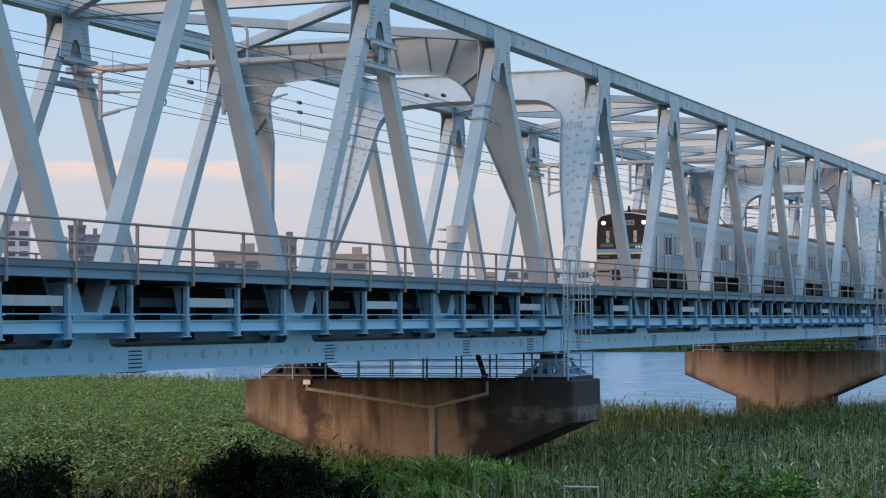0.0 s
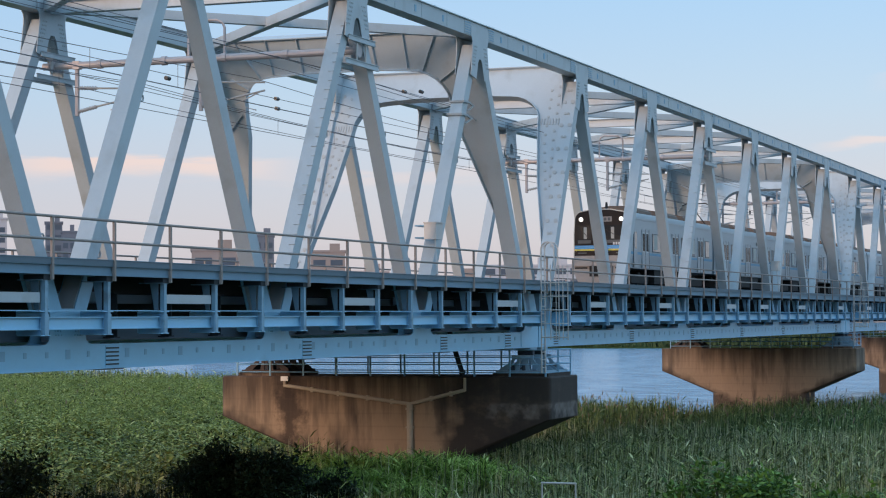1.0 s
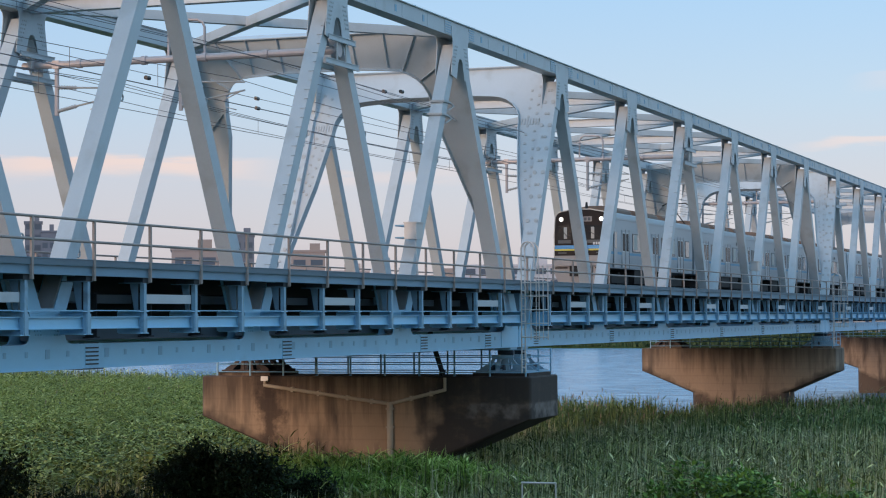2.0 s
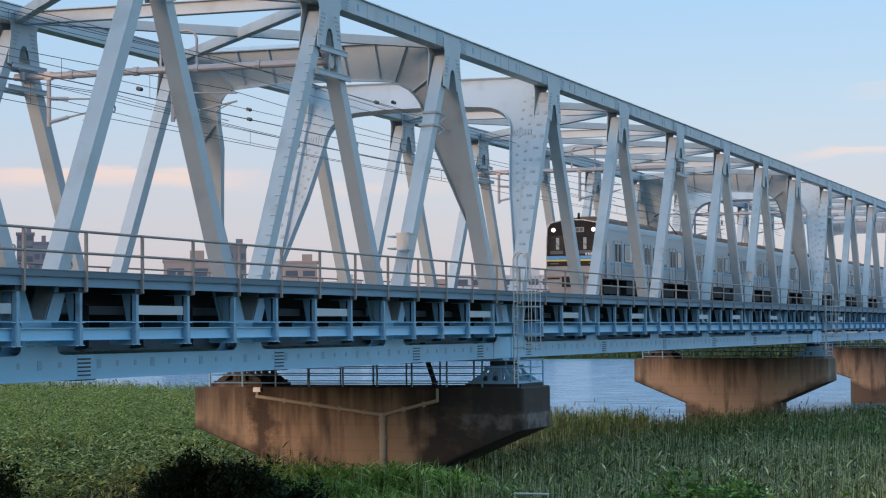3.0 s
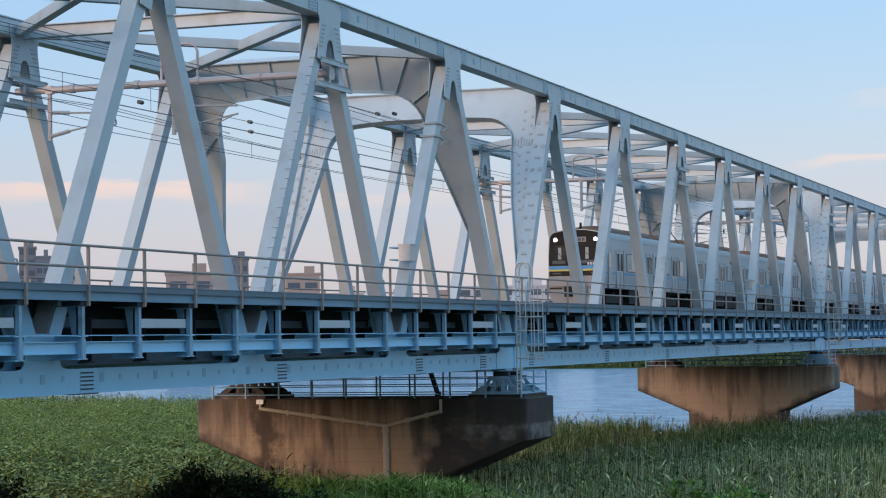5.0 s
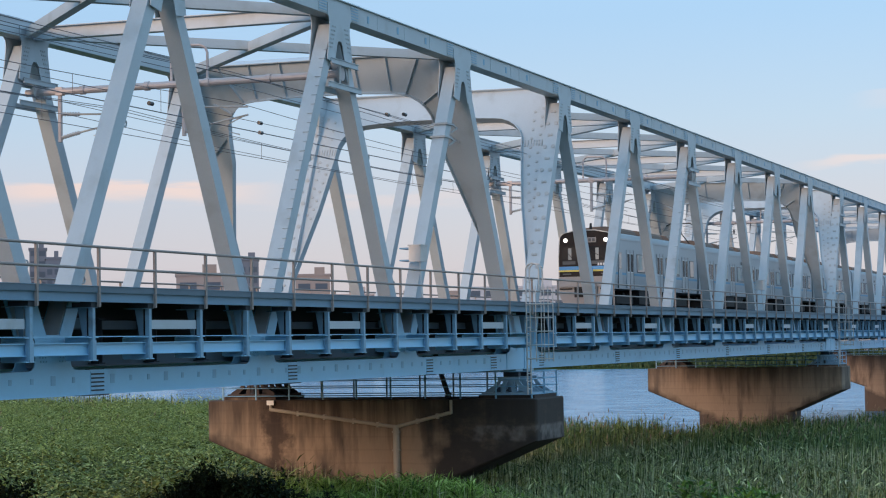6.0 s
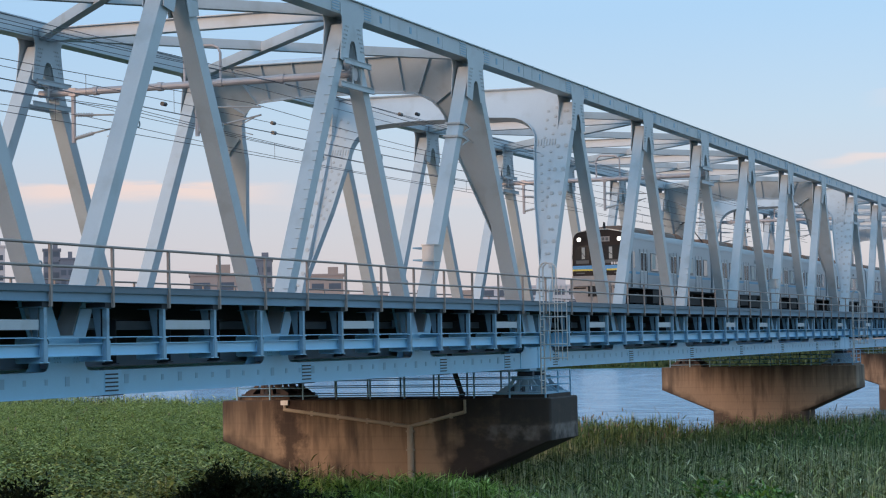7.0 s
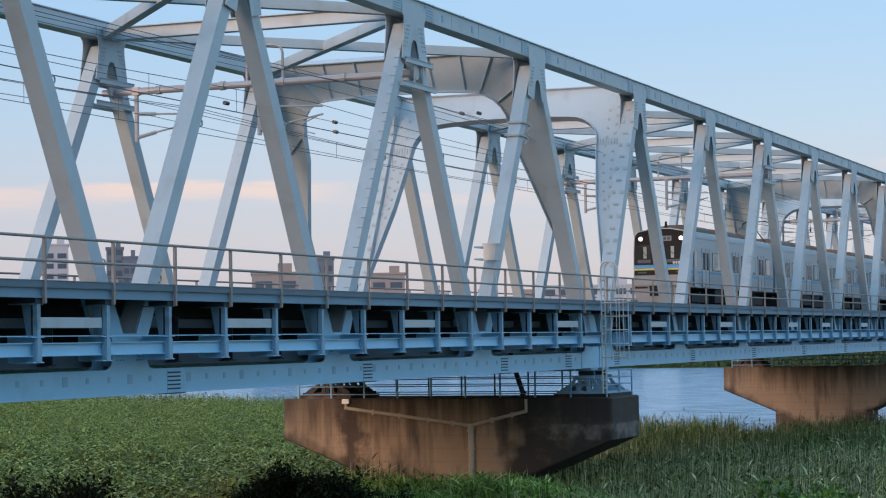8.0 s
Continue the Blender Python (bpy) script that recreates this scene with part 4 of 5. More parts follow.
# steel bands that hold cables on a diagonal
for z in (7.85, 8.32):
    t_ = (z - 0.15) / (H - 0.25)
    xx = START[0] + lower(5) + (upper(5) - lower(5)) * t_
    bd = thing("cable_band", "steel band clamped round a truss diagonal", "clamp", "clamps on the diagonal", at=(xx, 0, z))
    part("band", Mesh().box((0, 0, 0), (0.66, 0.56, 0.07)), BOLT, bd)
    part("arm", Mesh().beam((0.3, -0.25, 0), (0.75, -0.25, -0.1), 0.05, 0.05), BOLT, bd)
    part("stay", Mesh().beam((0.05, -0.28, -0.3), (0.7, -0.25, -0.1), 0.04, 0.04), BOLT, bd)

# signal cabinet on a diagonal beside the walkway
def signal_cabinet(x):
    cb = thing("signal_cabinet", "pale grey steel cabinet strapped to a bridge diagonal", "cabinet", "cabinets on the diagonals", at=(x, -0.42, 3.68))
    part("body", Mesh().box((0, 0, 0), (0.62, 0.42, 0.52)), GALV, cb)
    part("lid", Mesh().box((0, 0, 0.28), (0.68, 0.48, 0.04)), GALV, cb)
    for z in (-0.2, 0.2):
        part("strap", Mesh().box((0.35, 0.36, z), (0.7, 0.6, 0.05)), PLATE, cb)
    part("cable_pipe", Mesh().tube((-0.1, -0.1, -0.26), (-0.3, -0.25, -1.5), 0.03, 6), GALV, cb)


for x in (-11.75, 44.6):
    signal_cabinet(x)


# ---- overhead line ----
def gantry(x, group="overhead line gantries"):
    g = thing("line_gantry", "pale steel tube gantry with bracket arms and insulators between the trusses", "gantry", group, at=(x, 0, 0))
    part("cross_tube", Mesh().tube((0, -0.2, 8.98), (0, W + 0.2, 8.98), 0.115, 12), TUBE, g)
    for y in (0.0, W):
        for z, w in ((9.28, 2.1), (8.55, 2.6)):
            for o in (-0.33, 0.33):
                part("clamp_channel", Mesh().ibeam((-w / 2, y + o, z), (w / 2, y + o, z), 0.07, 0.17, 0.02), TRUSS, g)
        for dx in (-0.35, 0.35):
            part("tie_rod", Mesh().tube((dx, y - 0.3, 8.5), (dx, y - 0.3, 9.35), 0.03, 6), GALV, g)
        part("end_flange", Mesh().tube((0, y - 0.24, 8.98), (0, y - 0.1, 8.98), 0.22, 12), TUBE, g)
    for y, s in ((W / 2 - 0.15, -1), (W / 2 + 4.25, -1)):
        part("drop_tube", Mesh().tube((0, y, 9.0), (0, y, 7.35), 0.075, 8), TUBE, g)
        part("drop_clamp", Mesh().box((0, y, 8.98), (0.2, 0.24, 0.26)), TUBE, g)
        for z, z2 in ((8.25, 8.15), (7.5, 7.9)):
            arm = part("bracket_arm", Mesh().tube((0, y + s * 0.75, z + (z2 - z) * 0.35), (0, y + s * 2.2, z2), 0.03, 6), GALV, g)
            ins = Mesh()
            a, b = Vector((0, y + s * 0.08, z)), Vector((0, y + s * 0.75, z + (z2 - z) * 0.35))
            for k in range(7):
                p, q = a.lerp(b, k / 7), a.lerp(b, (k + 0.6) / 7)
                ins.tube(p, q, 0.075, 8, 0.045)
            ins.tube(a, b, 0.035, 6)
            part("insulator", ins, GALV, arm, "ribbed insulator")
        part("steady_arm", Mesh().path([(0, y + s * 2.0, 7.85), (0, y + s * 1.2, 7.5), (0, y + s * 1.9, 7.3)], 0.022, 6), GALV, g)
    part("guard_hoop", Mesh().path([(0, 4.3, 9.0), (0, 4.3, 9.92), (0, 4.37, 10.08), (0, 4.55, 10.17), (0, 5.3, 10.2), (0, 5.48, 10.1), (0, 5.55, 9.92), (0, 5.55, 9.0)], 0.045, 8), TUBE, g)
    for y in (2.2, 4.3, 6.4, 7.6, 8.7):
        part("tube_clamp", Mesh().tube((0, y - 0.08, 8.98), (0, y + 0.08, 8.98), 0.15, 10), TUBE, g)
    y = W - 3.0
    part("hanger", Mesh().tube((0.1, y, 8.9), (0.1, y, 8.35), 0.02, 6), GALV, g)
    part("insulator", Mesh().tube((0.1, y, 8.45), (0.1, y, 8.2), 0.07, 10, 0.05), INSUL, g, "brown porcelain insulator")
    return g


GANTRY_X = [START[0] + upper(0.0) - 0.0, -G - 1.5 * L, G + 2.5 * L, START[2] + upper(0)]
for x in GANTRY_X:
    gantry(x)


def sagging(x0, x1, y, z, sag, n=8):
    return [(x0 + (x1 - x0) * k / n, y, z - sag * 4 * (k / n) * (1 - k / n)) for k in range(n + 1)]


for yc in TRACKS:
    wires = thing("overhead_line", "thin dark contact and messenger wires over the track", "wire", "overhead wires")
    for a, b in zip(GANTRY_X, GANTRY_X[1:]):
        part("messenger_wire", Mesh().path(sagging(a, b, yc, 8.3, 0.35), 0.0105, 5), WIRE, wires)
        part("contact_wire", Mesh().tube((a, yc, 7.5), (b, yc, 7.5), 0.011, 5), WIRE, wires)
        n = 9
        for k in range(1, n):
            t = k / n
            x = a + (b - a) * t
            part("dropper", Mesh().tube((x, yc, 7.5), (x, yc, 8.3 - 1.4 * t * (1 - t)), 0.008, 4), WIRE, wires)
for y, z, sg in ((0.95, 8.5, 0.2), (2.4, 8.9, 0.3), (7.35, 8.81, 0.0), (7.35, 8.46, 0.0), (3.45, 9.25, 0.1), (5.2, 9.4, 0.15), (W - 0.9, 8.7, 0.2), (W - 1.4, 8.2, 0.25), (W - 3.0, 8.3, 0.3)):
    fw = thing("feeder_wire", "thin dark feeder cable slung along the truss", "wire", "overhead wires")
    for a, b in zip(GANTRY_X, GANTRY_X[1:]):
        part("cable", Mesh().path(sagging(a, b, y, z, sg), 0.0105, 5), WIRE, fw)
for x, y, z in ((-7.1, 7.35, 8.81), (-7.05, 7.35, 8.46), (-4.37, 3.45, 9.17), (-2.6, 3.45, 9.34), (-17.4, 6.4, 8.45)):
    tagged(new("section_insulator", Mesh().tube((x - 0.12, y, z), (x + 0.12, y, z), 0.07, 10).data("section_insulator", INSUL)),
           "dark round strain insulator hanging in the wires", "insulator", "strain insulators")


# ---- the train ----
SILVER = mat("brushed_stainless", (0.36, 0.41, 0.45), 0.38, 0.45, 0.06, 1.0, 40, 0.03, stretch=(0.2, 1, 6))
CREAM = mat("cream_front_paint", (0.34, 0.32, 0.32), 0.4, 0.0, 0.05, 2, 30, 0.0)
MASK = mat("black_front_mask", (0.018, 0.014, 0.016), 0.45, 0.0, 0.1, 2, 30, 0.0, spec=0.2)
FRONT_GLASS = mat("tinted_windscreen", (0.022, 0.026, 0.032), 0.12, 0.0, 0.1, 1, 20, 0.0, spec=0.07)
BLUE = mat("blue_stripe", (0.03, 0.34, 0.70), 0.35, 0.0, 0.05, 2, 30, 0.0)
YELLOW = mat("yellow_stripe", (0.75, 0.62, 0.10), 0.35, 0.0, 0.05, 2, 30, 0.0)
SIDE_BLUE = mat("side_stripe_blue", (0.07, 0.30, 0.48), 0.4, 0.0, 0.05, 2, 30, 0.0)
BLIND = mat("pale_window_blind", (0.50, 0.50, 0.47), 0.5, 0.0, 0.05, 2, 30, 0.0)
GLASS = mat("train_window_glass", (0.20, 0.23, 0.25), 0.08, 0.0, 0.1, 1, 20, 0.0, spec=0.9)
GREY = mat("grey_door_edge", (0.10, 0.11, 0.12), 0.5, 0.0, 0.1, 2, 30, 0.0)
ROOF = mat("brown_roof_unit", (0.19, 0.13, 0.10), 0.7, 0.0, 0.15, 1.5, 20, 0.1)
UNDER = mat("black_underframe", (0.012, 0.012, 0.013), 0.7, 0.0, 0.3, 3, 30, 0.2)
LAMP = glow("train_headlight", (1.0, 0.95, 0.85), 3.0)
NUMBER = mat("white_digits", (0.75, 0.75, 0.75), 0.5, 0.0, 0.03, 2, 30, 0.0)
LED = glow("amber_sign", (1.0, 0.35, 0.10), 1.5)
TRAIN_Y = TRACKS[0]
CAR, HALF = 17.5, 1.39
FLOOR, ROOF_Z = RAIL_Z + 1.05, RAIL_Z + 3.92


def profile():
    """Cross-section of a car body, half by half, from floor to roof."""
    pts = [(HALF - 0.04, FLOOR), (HALF, FLOOR + 0.6), (HALF, FLOOR + 1.6), (HALF - 0.05, FLOOR + 2.38)]
    for k in range(1, 6):
        a = math.pi / 2 * k / 5
        pts.append((HALF - 0.05 - 0.34 * (1 - math.cos(a)), FLOOR + 2.38 + 0.38 * math.sin(a)))
    pts.append((0.45, FLOOR + 2.86))
    return pts + [(-y, z) for y, z in reversed(pts)]


def train_car(x, front, collector=False):
    c = thing("train_car", "silver commuter train cab car with a black and blue front" if front else "silver commuter train car with a blue window stripe", "train car", "cars of the train",
              at=(x, TRAIN_Y, 0))
    pr = profile()
    n = len(pr)
    m = Mesh()
    x0 = 0.12 if front else 0.0
    m.add([(x0, y, z) for y, z in pr] + [(CAR, y, z) for y, z in pr], [(i, (i + 1) % n, n + (i + 1) % n, n + i) for i in range(n)] + [tuple(range(n)), tuple(range(2 * n - 1, n - 1, -1))])
    part("body_shell", m, SILVER, c)
    doors = (3.0, 9.0, 14.6) if front else (2.9, 8.75, 14.6)
    for side in (-1, 1):
        f = side * HALF
        for d in doors:
            for o in (-1, 1):
                leaf = part("door", Mesh().box((d + o * 0.33, f + side * 0.006, FLOOR + 0.98), (0.62, 0.02, 1.86)), SILVER, c)
                part("door_frame", Mesh().box((d + o * 0.33, f + side * 0.014, FLOOR + 1.30), (0.48, 0.014, 0.96)), NUMBER, leaf)
                part("pane", Mesh().box((d + o * 0.33, f + side * 0.022, FLOOR + 1.30), (0.38, 0.012, 0.86)), FRONT_GLASS, leaf)
            for o, w in ((0.0, 0.02), (0.68, 0.07)):
                part("door_seal", Mesh().box((d + o, f + side * 0.014, FLOOR + 0.98), (w, 0.02, 1.9)), GREY, c)
        for a, b in zip(doors, doors[1:]):
            for k in range(2):
                wx = a + 1.35 + k * ((b - a) - 2.7) * 0.53
                ww = ((b - a) - 2.7) * 0.5
                wn_ = part("window", Mesh().box((wx + ww / 2, f + side * 0.006, FLOOR + 1.32), (ww, 0.02, 0.92)), GREY, c)
                part("pane", Mesh().box((wx + ww / 2, f + side * 0.018, FLOOR + 1.32), (ww - 0.08, 0.012, 0.84)), GLASS, wn_)
                part("blind", Mesh().box((wx + ww * (0.72 if k else 0.36), f + side * 0.026, FLOOR + 1.36), (ww * 0.42, 0.006, 0.74)), BLIND, wn_)
            part("side_sign", Mesh().box(((a + b) / 2 - 0.1, f + side * 0.012, FLOOR + 2.02), (0.5, 0.014, 0.16)), GREY, c)
        for wx in ((16.2,) if front else (1.2, 16.3)):
            wn_ = part("window", Mesh().box((wx, f + side * 0.006, FLOOR + 1.32), (0.9, 0.02, 0.92)), GREY, c)
            part("pane", Mesh().box((wx, f + side * 0.018, FLOOR + 1.32), (0.82, 0.012, 0.84)), GLASS, wn_)
        if front:
            cd = part("cab_door", Mesh().box((1.15, f + side * 0.006, FLOOR + 0.98), (0.62, 0.02, 1.86)), SILVER, c)
            part("pane", Mesh().box((1.15, f + side * 0.018, FLOOR + 1.36), (0.42, 0.012, 0.8)), GLASS, cd)
            part("door_seal", Mesh().box((0.80, f + side * 0.014, FLOOR + 0.98), (0.035, 0.02, 1.9)), GREY, c)
        xs = [0.3] + [q for d in doors for q in (d - 0.72, d + 0.72)] + [CAR - 0.1]
        for a, b in zip(xs[::2], xs[1::2]):
            part("blue_stripe", Mesh().box(((a + b) / 2, f + side * 0.005, FLOOR + 0.74), (b - a, 0.014, 0.12)), SIDE_BLUE, c)
        part("rain_gutter", Mesh().box((CAR / 2, side * (HALF - 0.05), FLOOR + 2.40), (CAR - 0.3, 0.04, 0.05)), SILVER, c)
    # roof and underframe
    for ux, ul in ((4.2, 3.2), (9.2, 4.2), (14.2, 3.0)):
        part("roof_unit", Mesh().plate([(ux, -1.0, ROOF_Z - 0.10), (ux, -0.95, ROOF_Z + 0.05), (ux, -0.72, ROOF_Z + 0.19), (ux, -0.3, ROOF_Z + 0.25), (ux, 0.3, ROOF_Z + 0.25),
                                         (ux, 0.72, ROOF_Z + 0.19), (ux, 0.95, ROOF_Z + 0.05), (ux, 1.0, ROOF_Z - 0.10)], ul), ROOF, c)
    for bx in (3.0, 14.5):
        bg = part("bogie", Mesh().box((bx, 0, RAIL_Z + 0.52), (3.2, 2.2, 0.34)), UNDER, c)
        for wx in (-1.05, 1.05):
            for o in (-0.72, 0.72):
                part("wheel", Mesh().tube((bx + wx, o - 0.06, RAIL_Z + 0.5), (bx + wx, o + 0.06, RAIL_Z + 0.5), 0.43, 18), UNDER, bg)
    for ux, ul, hh in ((6.2, 1.9, 0.7), (8.8, 2.2, 0.62), (11.4, 1.7, 0.7)):
        part("equipment_box", Mesh().box((ux, 0, FLOOR - hh / 2), (ul, 2.5, hh)), UNDER, c)
    if collector:
        pg = part("pantograph", Mesh().path([(1.6, -0.5, ROOF_Z), (0.8, -0.25, ROOF_Z + 0.55), (1.5, 0, ROOF_Z + 1.15), (0.8, 0.25, ROOF_Z + 0.55), (1.6, 0.5, ROOF_Z)], 0.03, 6), UNDER, c)
        part("collector_bow", Mesh().path([(1.5, -0.8, ROOF_Z + 1.05), (1.5, -0.55, ROOF_Z + 1.17), (1.5, 0.55, ROOF_Z + 1.17), (1.5, 0.8, ROOF_Z + 1.05)], 0.03, 6), UNDER, pg)
    if front:
        fr = Mesh()
        fr.box((0.06, 0, FLOOR + 0.2), (0.12, 2 * HALF - 0.04, 0.80))
        part("front_apron", fr, CREAM, c, "cream lower front")
        part("skirt", Mesh().plate([(0.02, -HALF + 0.30, RAIL_Z + 0.22), (0.02, HALF - 0.30, RAIL_Z + 0.22), (0.0, HALF - 0.03, FLOOR - 0.2), (0.0, -HALF + 0.03, FLOOR - 0.2)], 0.06), CREAM, c)
        part("front_rim", Mesh().plate([(0.10, y, z) for y, z in pr if z > FLOOR + 0.5], 0.10), SILVER, c)
        mk = part("front_mask", Mesh().plate([(0.045, y * 0.965, FLOOR + 0.61 + (z - FLOOR - 0.6) * 0.975) for y, z in pr if z > FLOOR + 0.5], 0.03), MASK, c, "glossy black front panel")
        for y, w in ((-0.52, 1.42), (0.84, 0.70)):
            ws = part("windscreen", Mesh().box((0.025, y, FLOOR + 1.62), (0.02, w, 0.90)), FRONT_GLASS, mk)
            part("wiper", Mesh().beam((0.008, y + w * 0.32, FLOOR + 1.95), (0.008, y - w * 0.3, FLOOR + 1.45), 0.02, 0.025, side=(1, 0, 0)), UNDER, ws)
            part("sun_blind", Mesh().box((0.0145, y, FLOOR + 1.28), (0.006, w * 0.92, 0.16)), GREY, ws)
            part("cab_curtain", Mesh().box((0.0142, y - 0.05, FLOOR + 1.70), (0.006, 0.16, 0.56)), BLIND, ws)
        part("stripe", Mesh().box((0.024, 0, FLOOR + 1.02), (0.02, 2 * HALF * 0.96, 0.17)), BLUE, mk, "blue stripe")
        part("stripe", Mesh().box((0.024, 0, FLOOR + 0.89), (0.02, 2 * HALF * 0.96, 0.08)), YELLOW, mk, "yellow stripe")
        for y in (-1.0, 1.0):
            part("headlight", Mesh().tube((0.035, y, FLOOR + 2.36), (0.01, y, FLOOR + 2.36), 0.10, 14), LAMP, mk)
        part("destination_sign", Mesh().box((0.024, -0.1, FLOOR + 2.36), (0.016, 0.86, 0.24)), CREAM, mk)
        for k in range(4):
            part("sign_bar", Mesh().box((0.014, -0.40 + k * 0.19, FLOOR + 2.36), (0.008, 0.13, 0.15)), LED if k == 3 else GREY, mk)
        for k in range(4):
            part("number_bar", Mesh().box((0.012, -1.02 + k * 0.13, FLOOR + 1.19), (0.008, 0.09, 0.12)), NUMBER, mk)
        part("badge", Mesh().tube((0.02, -0.05, FLOOR + 0.86), (-0.02, -0.05, FLOOR + 0.86), 0.30, 20), BLUE, c, "round blue and white headboard")
        part("badge_face", Mesh().tube((-0.018, -0.05, FLOOR + 0.86), (-0.03, -0.05, FLOOR + 0.90), 0.20, 20), CREAM, c)
        part("coupler", Mesh().box((-0.15, 0, FLOOR - 0.10), (0.5, 0.35, 0.3)), UNDER, c)
        part("coupler_pocket", Mesh().box((-0.05, 0, FLOOR - 0.14), (0.02, 1.15, 0.50)), UNDER, c)
        part("front_step", Mesh().box((-0.06, 0, FLOOR + 0.16), (0.14, 2 * HALF - 0.10, 0.10)), CREAM, c)
        for y in (-1.0, 1.0):
            part("lower_slit", Mesh().box((-0.008, y, FLOOR + 0.02), (0.02, 0.62, 0.07)), UNDER, c)
            part("notice_bar", Mesh().box((0.024, y * 0.95, FLOOR + 0.74), (0.012, 0.42, 0.06)), GREY, c)
        part("antenna", Mesh().tube((1.0, 0.0, ROOF_Z - 0.02), (1.0, 0.0, ROOF_Z + 0.35), 0.09, 8, 0.05), UNDER, c)
    return c


TRAIN_X = 21.3
train_car(TRAIN_X, True)
train_car(TRAIN_X + 18.0, False, True)
mid = train_car(TRAIN_X + 36.0, False)
for k in range(3, 6):
    copy_thing(mid, pose(TRAIN_X + 18.0 * k, TRAIN_Y, 0))


# ---- far side of the river: buildings and the planted bank ----
# brown and rosy walls are paled: distance haze put into their colours
WALLS = [mat("pale_block_wall", (0.42, 0.42, 0.45), 0.8, 0, 0.08, 0.3, 3, 0), mat("dark_block_wall", (0.12, 0.14, 0.18), 0.6, 0, 0.1, 0.3, 3, 0),
         mat("hazy_brown_block_wall", (0.27, 0.225, 0.21), 0.8, 0, 0.1, 0.3, 3, 0), mat("hazy_rosy_block_wall", (0.40, 0.33, 0.31), 0.8, 0, 0.1, 0.3, 3, 0)]
FAR_GLASS = mat("far_window", (0.06, 0.08, 0.11), 0.3, 0, 0.1, 0.3, 3, 0)


def far_house(bearing, dist, width, top, wall, name="apartment_block", label="distant apartment block across the river"):
    a = radians(bearing)
    x, y = EYE.x + dist * math.sin(a), EYE.y + dist * math.cos(a)
    base = -4.2
    h = thing(name, label, "building", "buildings across the river", at=(x, y, base))
    h.rotation_euler = (0, 0, -a)
    hh = top - base
    part("wall", Mesh().box((0, 6, hh / 2), (width, 12, hh)), wall, h)
    part("roof", Mesh().box((0, 6, hh + 0.25), (width + 0.5, 12.5, 0.5)), wall, h)
    part("roof_hut", Mesh().box((width * 0.2, 6, hh + 1.4), (width * 0.3, 5, 1.9)), wall, h)
    z = 1.6
    while z < hh - 1:
        k = max(2, int(width / 3.2))
        for i in range(k):
            part("window", Mesh().box((-width / 2 + (i + 0.5) * width / k, -0.02, z), (width / k * 0.7, 0.06, 1.5)), FAR_GLASS, h)
        z += 3.0


far_house(57.9, 640, 7.5, 30.5, WALLS[0])
far_house(59.45, 620, 4.8, 28.5, WALLS[1])
far_house(59.85, 600, 4.0, 25.0, WALLS[1])
far_house(63.7, 430, 9.5, 14.5, WALLS[2])
far_house(64.95, 600, 6.5, 24.0, WALLS[1])
far_house(66.7, 560, 9.0, 18.2, WALLS[2])
rnd = random.Random(4)
bb = 67.6
while bb < 84:
    w = rnd.uniform(10, 26)
    dd = rnd.uniform(540, 600)
    far_house(bb, dd, w, rnd.uniform(10.5, 15.5), rnd.choice((WALLS[2], WALLS[3], WALLS[0], WALLS[0])), "town_house", "low distant building beyond the far levee")
    bb += math.degrees(w / dd) + rnd.uniform(0.0, 0.35)


# ---- plants ----
def blades(name, spots, material, label, category="reeds"):
    """Many bent leaf blades in one mesh. spots: arrays of base x, y, z, height, width, lean, heading."""
    x, y, z, hgt, wid, lean, head = spots
    n = len(x)
    dx, dy = np.cos(head), np.sin(head)
    turn = head + np.pi / 2 + np.random.uniform(-0.9, 0.9, n)
    sx_, sy_ = np.cos(turn) * wid / 2, np.sin(turn) * wid / 2
    co = np.empty((n, 5, 3), np.float32)
    for k, (up, out, ws) in enumerate(((0.0, 0.0, 0.7), (0.0, 0.0, -0.7), (0.62, 0.42, 1.0), (0.62, 0.42, -1.0), (1.0, 1.0, 0.0))):
        co[:, k, 0] = x + dx * lean * out + sx_ * ws
        co[:, k, 1] = y + dy * lean * out + sy_ * ws
        co[:, k, 2] = z + hgt * up
    me = bpy.data.meshes.new(name)
    me.vertices.add(n * 5)
    me.vertices.foreach_set("co", co.ravel())
    base = (np.arange(n) * 5)[:, None]
    idx = (base + np.array([[0, 1, 3, 2, 2, 3, 4]])).astype(np.int32)
    me.loops.add(n * 7)
    me.loops.foreach_set("vertex_index", idx.ravel())
    me.polygons.add(n * 2)
    starts = (np.arange(n) * 7)[:, None] + np.array([[0, 4]])
    me.polygons.foreach_set("loop_start", starts.ravel().astype(np.int32))
    me.update(calc_edges=True)
    me.materials.append(material)
    return tagged(new(name, me), label, category, kind="stuff")


def lumps(x, y, scale, seed):
    """Soft random field from a few crossing waves."""
    r = np.random.RandomState(seed)
    v = np.zeros_like(x)
    for _ in range(9):
        a, k, p = r.uniform(0, 6.28), r.uniform(0.5, 2.0) / scale, r.uniform(0, 6.28)
        v += np.sin((np.cos(a) * x + np.sin(a) * y) * k * 6.28 + p)
    return v / 3.0


SHORE_Y = np.arange(-120, 260, 1.0)
SHORE_X = np.array([shore(v) for v in SHORE_Y])


def land(x, y, back=0.0):
    return x < np.interp(y, SHORE_Y, SHORE_X) - back


def weedy(x, y):
    """Where broad-leaved weeds and vines have smothered the reeds, inland of the first pier."""
    return (y > 9.0 + 0.20 * (x + 20) + 1.5 * lumps(x, y, 14.0, 31)) & (x < 112)


